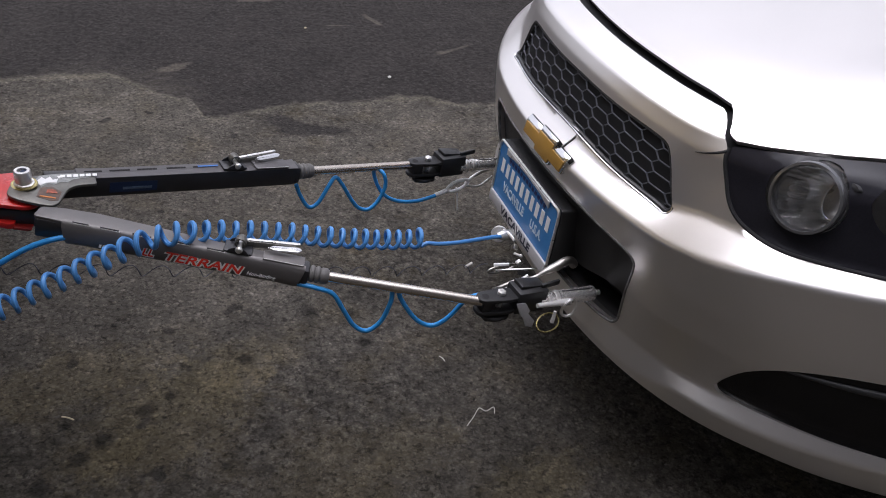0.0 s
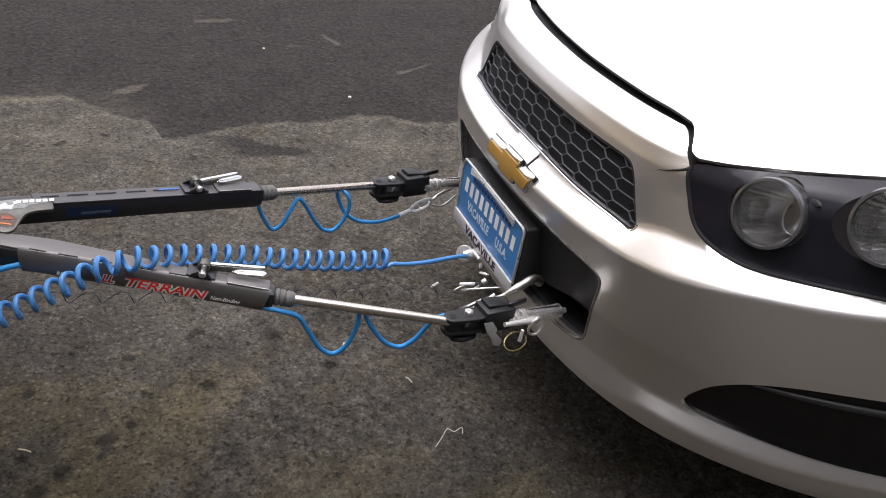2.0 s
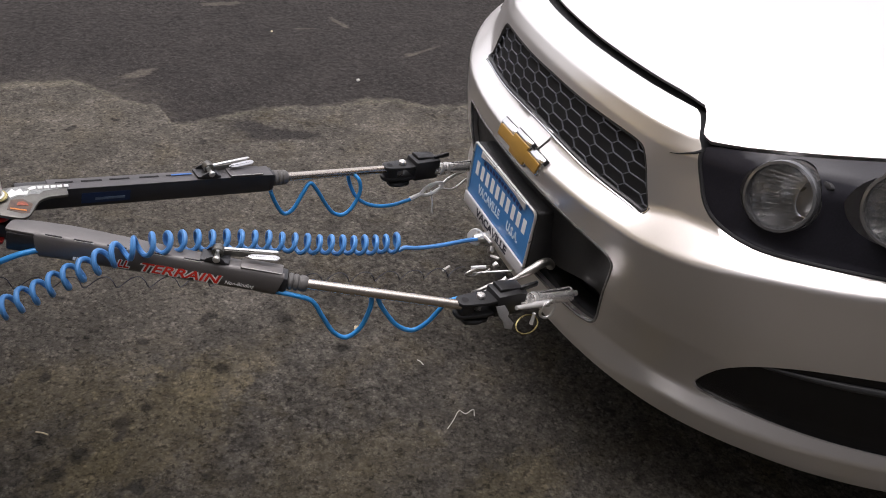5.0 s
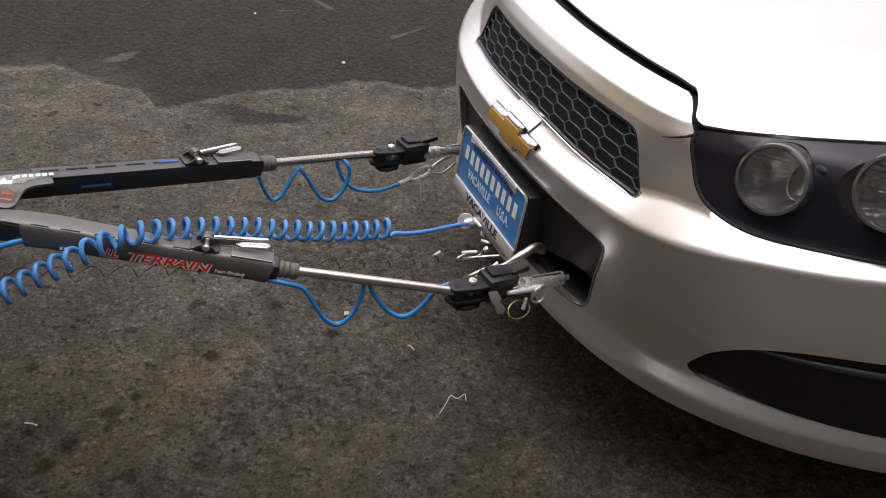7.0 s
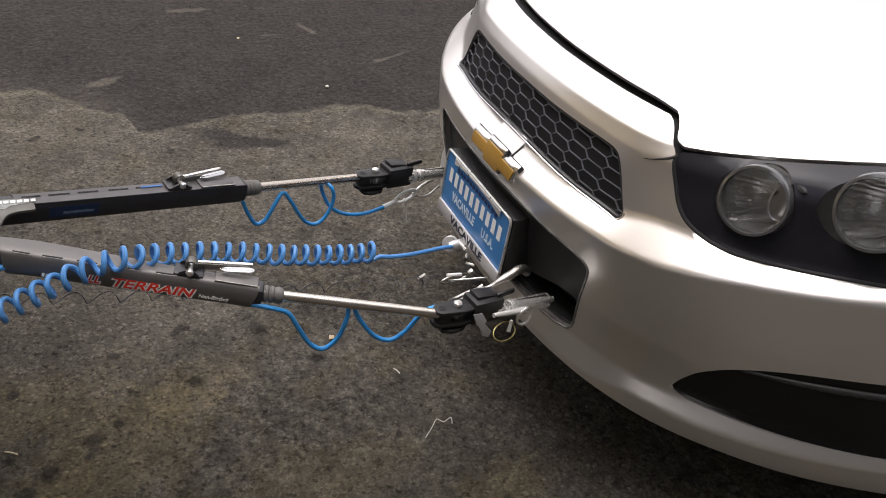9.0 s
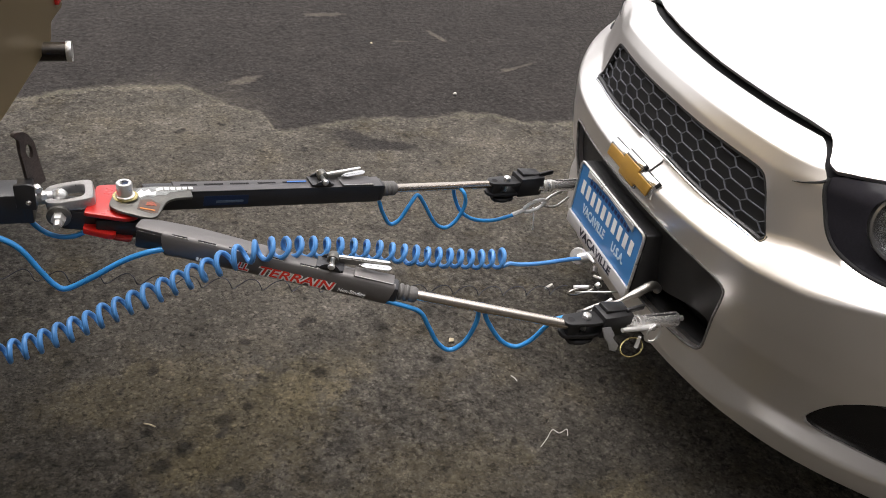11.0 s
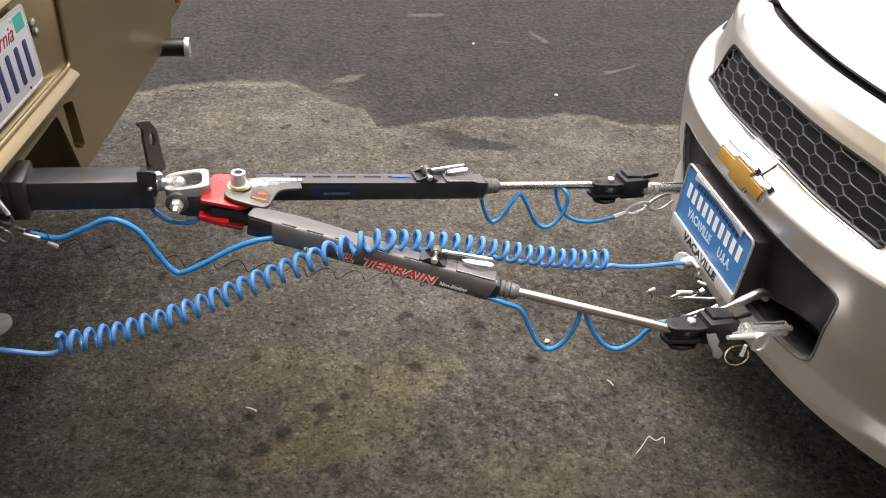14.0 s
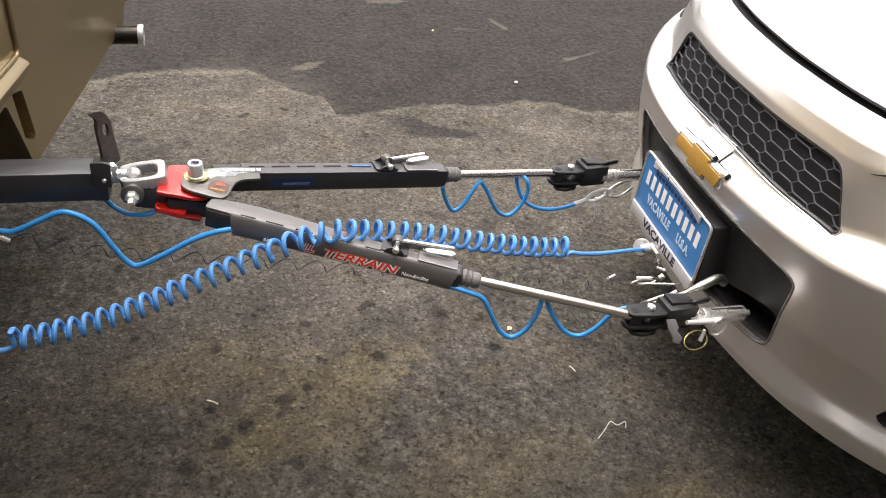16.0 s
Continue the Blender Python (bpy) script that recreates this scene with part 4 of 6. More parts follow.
# ---------- dealer plate on its mounting box ----------
def build_dealer_plate():
    c = Vector((0.004, 0.005, 0.462))
    t = thing("dealer_plate", c, "blue dealer plate in a metal frame on a black box", "license plate")
    # x right across the face (towards -y), y up, z out (-x)
    m = Matrix(((0, 0.03, -1, c.x), (-1, 0, 0, c.y), (0, 1, 0.03, c.z), (0, 0, 0, 1)))
    w, h = 0.318, 0.158
    wpart("mounting_box", prism(bmesh.new(), rounded([(-w / 2, -0.07), (w / 2, -0.07), (w / 2, h / 2), (-w / 2, h / 2)], 0.006), 0.060, m @ Matrix.Translation((0, 0, -0.066)), 0.003), BLACK_PLASTIC, t, "black plastic mounting box")
    wpart("plate", prism(bmesh.new(), rounded([(-w / 2 + 0.003, -h / 2 + 0.003), (w / 2 - 0.003, -h / 2 + 0.003), (w / 2 - 0.003, h / 2 - 0.003), (-w / 2 + 0.003, h / 2 - 0.003)], 0.012), 0.0025, m @ Matrix.Translation((0, 0, -0.003))), PLATE_BLUE, t, "blue printed plate")
    outer = rounded([(-w / 2, -h / 2), (w / 2, -h / 2), (w / 2, h / 2), (-w / 2, h / 2)], 0.014)
    bm = sweep(bmesh.new(), [m @ Vector((a, b, 0.0)) for a, b in outer], 0.0032, 8, True)
    wpart("plate_frame", bm, ZINC, t, "bright metal plate frame")
    wpart("frame_band", prism(bmesh.new(), rounded([(-w / 2, -h / 2 - 0.004), (w / 2, -h / 2 - 0.004), (w / 2, -h / 2 + 0.026), (-w / 2, -h / 2 + 0.026)], 0.004), 0.005, m, 0.001), PLATE_WHITE, t, "white lower band of the frame")
    top = [(-0.115, 0.060), (-0.07, 0.068), (0.0, 0.071), (0.07, 0.068), (0.115, 0.060), (0.115, 0.076), (-0.115, 0.076)]
    wpart("frame_crest", prism(bmesh.new(), top, 0.004, m, 0.001), ZINC, t, "metal upper band of the frame")
    for i in range(13):
        a = -0.095 + i * 0.0158
        bm = box(bmesh.new(), (0.010, 0.009, 0.001), m @ Matrix.Translation((a, 0.052 + 0.004 * math.cos(a * 14), 0.0005)))
        wpart("print_bar", bm, NAVY, t, "dark unreadable print")
    # dealer's name as ten plain upright shapes
    for i in range(10):
        a = -0.126 + i * 0.0278
        wpart("name_bar", prism(bmesh.new(), [(a - 0.0078, 0.008), (a + 0.0078, 0.008), (a + 0.0078, 0.042), (a - 0.0078, 0.042)], 0.0006, m), WHITE, t, "white block shapes of the dealer's name")
    lettering("town", "VACAVILLE", 0.030, m @ Matrix.Translation((-0.045, -0.018, 0.0004)), PALE_BLUE, t, 0, 0.80, 0.0004, 0.0008)
    lettering("country", "U.S.A.", 0.030, m @ Matrix.Translation((0.082, -0.018, 0.0004)), PALE_BLUE, t, 0, 0.80, 0.0004, 0.0008)
    lettering("frame_town", "VACAVILLE", 0.027, m @ Matrix.Translation((0, -0.068, 0.0054)), INK, t, 0, 1.25, 0.0004, 0.0007)
    return t, m


build_car()
_, PLATE_M = build_dealer_plate()


# ---------- motorhome rear ----------
RV_O, RV_U, RV_N = Vector((-1.38, 0.05, 0)), Vector((0.148, 0.989, 0)), Vector((0.989, -0.148, 0))
RV_M = Matrix(((RV_U.x, 0, RV_N.x, RV_O.x), (RV_U.y, 0, RV_N.y, RV_O.y), (0, 1, 0, 0), (0, 0, 0, 1)))  # x across, y up, z out


def rv(u, z, out=0.0):
    return RV_M @ Vector((u, z, out))


def rv_out(z):
    """How far the rear panel stands out at a height: it leans back above the plate bay."""
    return 0.014 - 0.85 * min(max(0.0, z - 0.862), 0.13) - 0.02 * max(0.0, z - 0.99)


def build_motorhome():
    t = thing("motorhome", (-2.4, 0.0, 0), "bronze-gold painted motorhome rear with a recessed plate bay", "motorhome")
    outline = [(-1.15, 0.56), (-0.36, 0.51), (-0.273, 0.492), (-0.215, 0.470), (-0.20, 0.50), (-0.15, 0.61), (-0.02, 0.628), (0.165, 0.634), (0.200, 0.555), (0.236, 0.472), (0.262, 0.458), (0.60, 0.460), (0.903, 0.466), (1.010, 0.470), (1.034, 0.515), (1.16, 0.515), (1.185, 0.62), (1.185, 3.0), (-1.15, 3.0)]
    bay = rounded([(-0.168, 0.696), (0.266, 0.696), (0.266, 0.884), (-0.168, 0.884)], 0.018)
    wall = wpart("rear_wall", sheet(bmesh.new(), rounded(outline, 0.012), [bay, rounded([(0.200, 0.640), (0.250, 0.626), (0.276, 0.512), (0.262, 0.508), (0.222, 0.530)], 0.008)], lambda a, b: rv(a, b, rv_out(b)), (0.05, 0.03), -RV_N, 0.045), BRONZE, t, "bronze-gold rear panel cut out round the hitch")
    # plate bay: sloped surround, back and projecting lower shelf
    bm = bmesh.new()
    inner = rounded([(-0.160, 0.702), (0.172, 0.702), (0.172, 0.872), (-0.160, 0.872)], 0.014)
    a = [bm.verts.new(rv(x, z, rv_out(z) - 0.002)) for x, z in bay]
    b = [bm.verts.new(rv(x, z, -0.012 - 0.1 * (z - 0.7))) for x, z in inner]
    for i in range(len(a)):
        j = (i + 1) % len(a)
        bm.faces.new((a[i], a[j], b[j], b[i]))
    bm.faces.new(b)
    wpart("plate_bay", bm, BRONZE, wall, "recessed bay for the plate")
    bm = sweep(bmesh.new(), [rv(x, z, rv_out(z) + 0.001) for x, z in dense(bay, 0.02)], 0.005, 8, True)
    wpart("bay_moulding", bm, BRONZE, wall, "raised moulding round the bay")
    ledge = [(-0.012, 0.704), (-0.004, 0.700), (0.004, 0.698), (0.030, 0.684), (0.034, 0.678), (0.030, 0.670), (0.022, 0.650), (0.012, 0.638), (-0.020, 0.638)]
    along = Matrix(((RV_N.x, 0, RV_U.x, RV_O.x), (RV_N.y, 0, RV_U.y, RV_O.y), (0, 1, 0, 0), (0, 0, 0, 1)))
    wpart("bay_shelf", prism(bmesh.new(), ledge, 0.440, along @ Matrix.Translation((0, 0, -0.175)), 0.002), BRONZE, wall, "projecting lower ledge of the plate bay")
    # flange of the cut-out and a slot in it
    bm = bmesh.new()
    edge = [(0.165, 0.634), (0.200, 0.555), (0.236, 0.472), (0.262, 0.458)]
    rows = [[bm.verts.new(rv(u - 0.25 * d, z, 0.006 - d)) for u, z in edge] for d in (0.0, 0.05, 0.13)]
    for p, q in zip(rows, rows[1:]):
        for k in range(3):
            bm.faces.new((p[k], p[k + 1], q[k + 1], q[k]))
    bmesh.ops.solidify(bm, geom=bm.faces[:], thickness=0.003)
    wpart("cutout_flange", bm, BRONZE, wall, "folded edge of the hitch cut-out")
    slot = rounded([(0.200, 0.640), (0.250, 0.626), (0.276, 0.512), (0.262, 0.508), (0.222, 0.530)], 0.008)
    # the lug's black on this back stands in for the deep slot's shade
    wpart("slot_back", prism(bmesh.new(), slot, 0.003, RV_M @ Matrix.Translation((0, 0, -0.034))), LUG, wall, "back of the slot beside the cut-out, painted dark for its shade")
    # near-black block added to give the space behind the cut-out its shade
    wpart("well", box(bmesh.new(), (0.52, 0.30, 0.50), RV_M @ Matrix.Translation((0.02, 0.51, -0.385)), 0.01), DARK, t, "dark block for the shade behind the hitch cut-out")
    # side wall, roof and inside that close the body
    bm = bmesh.new()
    box(bm, (2.33, 2.30, 6.4), RV_M @ Matrix.Translation((0.017, 1.845, -3.45)), 0.03)
    wpart("body", bm, BRONZE, t, "closed body behind the rear panel")
    bm = box(bmesh.new(), (2.1, 0.20, 6.0), RV_M @ Matrix.Translation((0.0, 0.62, -3.2)), 0.01)
    wpart("chassis", bm, DARK, t, "dark chassis behind the panel")
    for u in (-0.85, 0.85):
        wheel = wpart("wheel", lathe(bmesh.new(), [(0.0, 0.08), (0.2, 0.08), (0.2, -0.08), (0, -0.08)], RV_M @ Matrix.Translation((u, 0.38, -1.25)) @ pose(0, 0, 0, 0, 90, 0)), ALU, t)
        wpart("tyre", lathe(bmesh.new(), [(0.2, -0.11), (0.34, -0.12), (0.38, -0.08), (0.38, 0.08), (0.34, 0.12), (0.2, 0.11)], RV_M @ Matrix.Translation((u, 0.38, -1.25)) @ pose(0, 0, 0, 0, 90, 0), 36), TYRE, wheel)
    wpart("tail_lamp", box(bmesh.new(), (0.05, 0.12, 0.03), RV_M @ Matrix.Translation((1.118, 0.60, 0.010)), 0.006), RED_LENS, t, "red tail lamp at the panel's end")
    # exhaust tip
    bm = bmesh.new()
    sweep(bm, [(-1.9, 0.975, 0.455), (-1.168, 0.975, 0.468)], 0.026, 24)
    pipe = wpart("exhaust_tip", bm, EXHAUST, t, "chrome exhaust tip")
    wpart("exhaust_mouth", lathe(bmesh.new(), [(0.0275, -0.004), (0.029, 0.004), (0.028, 0.010), (0.022, 0.008), (0.0, 0.0055)], Matrix.Translation((-1.168, 0.975, 0.468)) @ pose(0, 0, 0, 0, 90, 0)), ZINC, pipe)
    # two small lamp screws beside the plate
    for u, z in ((0.182, 0.814), (0.192, 0.792)):
        wpart("screw", lathe(bmesh.new(), [(0.010, 0), (0.009, 0.006), (0.004, 0.009), (0, 0.009)], RV_M @ Matrix.Translation((u, z, -0.01))), WORN_STEEL, wall, "domed steel screw")
    return t


def build_rv_plate():
    c = rv(0.011, 0.785, -0.004)
    t = thing("license_plate", c, "white licence plate with red script and dark characters", "license plate")
    m = RV_M @ Matrix.Translation((0.011, 0.785, -0.004)) @ pose(0, 0, 0, -5.5)
    w, h = 0.303, 0.152
    wpart("plate", prism(bmesh.new(), rounded([(-w / 2, -h / 2), (w / 2, -h / 2), (w / 2, h / 2), (-w / 2, h / 2)], 0.015, 5), 0.002, m, 0.0005), PLATE_WHITE, t, "white embossed metal plate")
    out = rounded([(-w / 2 + 0.005, -h / 2 + 0.005), (w / 2 - 0.005, -h / 2 + 0.005), (w / 2 - 0.005, h / 2 - 0.005), (-w / 2 + 0.005, h / 2 - 0.005)], 0.012, 5)
    wpart("plate_bead", sweep(bmesh.new(), [m @ Vector((a, b, 0.0018)) for a, b in out], 0.0012, 6, True), PLATE_WHITE, t)
    for i in range(7):
        a = -0.114 + i * 0.038
        wpart("number_bar", prism(bmesh.new(), rounded([(a - 0.008, -0.052), (a + 0.008, -0.052), (a + 0.008, 0.018), (a - 0.008, 0.018)], 0.005), 0.0012, m @ Matrix.Translation((0, 0, 0.002)), 0.0004), NAVY, t, "dark blue embossed bar")
    lettering("state", "California", 0.040, m @ Matrix.Translation((0.002, 0.042, 0.0024)), RED_INK, t, 0.45, 1.05)
    lettering("month", "OCT", 0.020, m @ Matrix.Translation((-0.112, 0.050, 0.0024)), NAVY, t)
    wpart("year_sticker", prism(bmesh.new(), [(0.098, 0.036), (0.136, 0.036), (0.136, 0.064), (0.098, 0.064)], 0.0008, m @ Matrix.Translation((0, 0, 0.002))), TEAL, t, "teal registration sticker")
    for a in (-0.089, 0.089):
        for b in (0.063, -0.064):
            wpart("bolt_hole" if b < 0 else "plate_screw", lathe(bmesh.new(), [(0.0045 if b > 0 else 0.0025, 0), (0.003, 0.0015), (0, 0.0018)], m @ Matrix.Translation((a, b, 0.002)), 12), ZINC if b > 0 else INK, t)
    return t


build_motorhome()
build_rv_plate()


# ---------- hitch, tow bar and brackets ----------
SLOPE = 0.1622
TOW_UP = Vector((0.160, 0.0, 0.987)).normalized()


def tow(x, y, h=0.0):
    """A place on the tow bar's sloping plane, h above it."""
    return Vector((x, y, 0.575 - SLOPE * (x + 0.995))) + h * TOW_UP


def build_hitch():
    t = thing("hitch_mount", (-1.30, -0.02, 0.60), "black square hitch shank in the motorhome's receiver", "hitch")
    z = 0.603
    bm = box(bmesh.new(), (0.33, 0.058, 0.058), Matrix.Translation((-1.315, -0.018, z)) @ pose(0, 0, 0, 0, 1, 2), 0.005)
    wpart("shank", bm, POWDER, t, "black powder-coated square shank")
    bm = box(bmesh.new(), (0.16, 0.078, 0.078), Matrix.Translation((-1.43, -0.022, z)) @ pose(0, 0, 0, 0, 1, 2), 0.006)
    wpart("receiver", bm, POWDER, t, "black receiver tube")
    bm = box(bmesh.new(), (0.030, 0.082, 0.082), Matrix.Translation((-1.36, -0.021, z)) @ pose(0, 0, 0, 0, 1, 2), 0.008)
    wpart("receiver_collar", bm, POWDER, t)
    # end plate with an upright drilled lug
    bm = box(bmesh.new(), (0.026, 0.058, 0.061), Matrix.Translation((-1.150, -0.012, z - 0.002)), 0.004)
    wpart("end_plate", bm, POWDER, t)
    lug = [(-0.020, -0.030), (0.024, -0.030), (0.021, 0.045), (0.022, 0.075), (0.014, 0.098), (0.004, 0.112), (-0.018, 0.120), (-0.024, 0.112), (-0.012, 0.098), (-0.017, 0.075)]
    hole = [(0.004 + 0.0085 * math.cos(k * math.pi / 6), 0.062 + 0.018 * math.sin(k * math.pi / 6)) for k in range(12)]
    m = Matrix.Translation((-1.138, 0.022, z + 0.030)) @ pose(0, 0, 0, 90, 0, 48) @ pose(0, 0, 0, 0, 0, 6) @ Matrix.Diagonal((0.80, 0.78, 1, 1))
    bm = bmesh.new()
    for a, b in ((0.004, 0), (-0.004, 1)):
        sheet(bm, rounded(lug, 0.006), [hole], lambda x, y, a=a: m @ Vector((x, y, a)), (0.01, 0.01), None)
    back = m.inverted()
    rim = [e for e in bm.edges if len(e.link_faces) == 1]
    outer = [e for e in rim if math.hypot((back @ e.verts[0].co).x - 0.004, (back @ e.verts[0].co).y - 0.062) > 0.0190 or abs((back @ e.verts[0].co).x - 0.004) > 0.0095]
    inner = [e for e in rim if e not in outer]
    bmesh.ops.bridge_loops(bm, edges=outer)
    bmesh.ops.bridge_loops(bm, edges=inner)
    wpart("lug", bm, LUG, t, "upright rusty black lug with an oval hole")
    tab = rounded([(-0.016, -0.024), (0.015, -0.026), (0.017, 0.020), (0.006, 0.025), (-0.016, 0.024)], 0.004)
    wpart("lug_tab", prism(bmesh.new(), tab, 0.006, Matrix.Translation((-1.143, -0.048, 0.632)) @ pose(0, 0, 0, 90, 0, 0), 0.001), POWDER, t, "black upright tab on the shank's end")
    wpart("tab_bolt", lathe(bmesh.new(), [(0, 0.004), (0.003, 0.004), (0.0042, 0.002), (0.0042, 0)], Matrix.Translation((-1.139, -0.054, 0.622)) @ pose(0, 0, 0, 90, 0, 0), 12), ZINC, t, "small bright bolt head")
    for dx, dz in ((0.012, 0.034), (0.018, 0.020)):
        bm = lathe(bmesh.new(), [(0.0, 0.012), (0.006, 0.012), (0.008, 0.009), (0.008, 0.0)], Matrix.Translation((-1.140 + dx, -0.030, z + dz)) @ pose(0, 0, 0, 90, 0, 30), 6)
        wpart("lug_bolt", bm, ZINC, t)
    # swivel eye and cross bolt
    bm = bmesh.new()
    eye = Matrix.Translation((-1.084, -0.002, 0.600)) @ pose(0, 0, 0, 6, -6, 4) @ Matrix.Diagonal((0.80, 0.88, 0.8, 1))
    rings = []
    for a, b, e, h in ((0.046, 0.034, 0.34, -0.011), (0.046, 0.034, 0.34, 0.0095), (0.0445, 0.0325, 0.34, 0.012), (0.032, 0.023, 0.5, 0.012), (0.0305, 0.021, 0.5, 0.0095), (0.030, 0.021, 0.5, -0.011)):
        rings.append([bm.verts.new(eye @ Vector((a * (1.22 if math.cos(q) > 0 else 1.0) * math.copysign(abs(math.cos(q)) ** (e if math.cos(q) > 0 else 1), math.cos(q)), b * math.copysign(abs(math.sin(q)) ** e, math.sin(q)), h))) for q in np.linspace(0, 2 * math.pi, 36, endpoint=False)])
    for p, q in zip(rings, rings[1:] + rings[:1]):
        for k in range(36):
            bm.faces.new((p[k], p[(k + 1) % 36], q[(k + 1) % 36], q[k]))
    sweep(bm, [(-1.14, -0.008, 0.602), (-1.108, -0.004, 0.602)], 0.0125, 14)
    wpart("swivel_eye", bm, SPRING_STEEL, t, "grey steel swivel clevis")
    wpart("swivel_ball", lathe(bmesh.new(), [(0.0, 0.013), (0.007, 0.011), (0.012, 0.005), (0.013, 0.0), (0.012, -0.006), (0.0, -0.012)], Matrix.Translation((-1.096, -0.002, 0.602)), 20), ZINC, t, "bright swivel ball")
    bm = lathe(bmesh.new(), [(0, -0.050), (0.010, -0.050), (0.010, 0.030), (0.016, 0.030), (0.016, 0.034), (0.0, 0.034)], Matrix.Translation((-1.098, -0.012, 0.583)) @ pose(0, 0, 0, 90, 0, 0) @ Matrix.Scale(0.8, 4))
    wpart("cross_bolt", bm, ZINC, t, "bright cross bolt")
    bm = lathe(bmesh.new(), [(0, 0.040), (0.0078, 0.040), (0.0082, 0.038), (0.0082, 0.020), (0.0115, 0.020), (0.0145, 0.017), (0.0145, 0.004)], Matrix.Translation((-1.098, -0.040, 0.582)) @ pose(0, 0, 0, 90, 0, 0) @ Matrix.Scale(0.84, 4), 6)
    wpart("lock_nut", bm, ZINC, t, "bright hexagonal lock nut")
    wpart("nut_washer", lathe(bmesh.new(), [(0.0, 0.004), (0.021, 0.004), (0.024, 0.002), (0.024, -0.006), (0.020, -0.010)], Matrix.Translation((-1.098, -0.040, 0.582)) @ pose(0, 0, 0, 90, 0, 0) @ Matrix.Scale(0.84, 4)), DULL, t, "dull grey washer")
    # safety hooks and loops at the receiver
    for y, zz, r in ((-0.072, 0.573, 0.017), (-0.082, 0.546, 0.012)):
        loop = [Vector((-1.386 + r * 0.9 * math.cos(a), y, zz + r * math.sin(a))) for a in np.linspace(0, 2 * math.pi, 20, endpoint=False)]
        wpart("safety_loop", sweep(bmesh.new(), loop, 0.0024, 8, True), WORN_STEEL, t, "steel safety-cable loop")
    bm = sweep(bmesh.new(), curve_points([(-1.40, -0.05, 0.62), (-1.385, -0.075, 0.612), (-1.372, -0.082, 0.59)], 6), 0.005, 8)
    wpart("hook", bm, ZINC, t)
    wpart("clip", box(bmesh.new(), (0.03, 0.006, 0.008), Matrix.Translation((-1.345, -0.075, 0.540)) @ pose(0, 0, 0, 0, 15, -8), 0.002), ZINC, t)
    wpart("pin", sweep(bmesh.new(), [(-1.40, 0.01, 0.655), (-1.385, -0.012, 0.665)], 0.006, 10), ZINC, t)
    return t


NEAR_A, NEAR_B = Vector((-0.9807, -0.0785, 0.5727)), Vector((-0.5249, -0.2121, 0.4987))


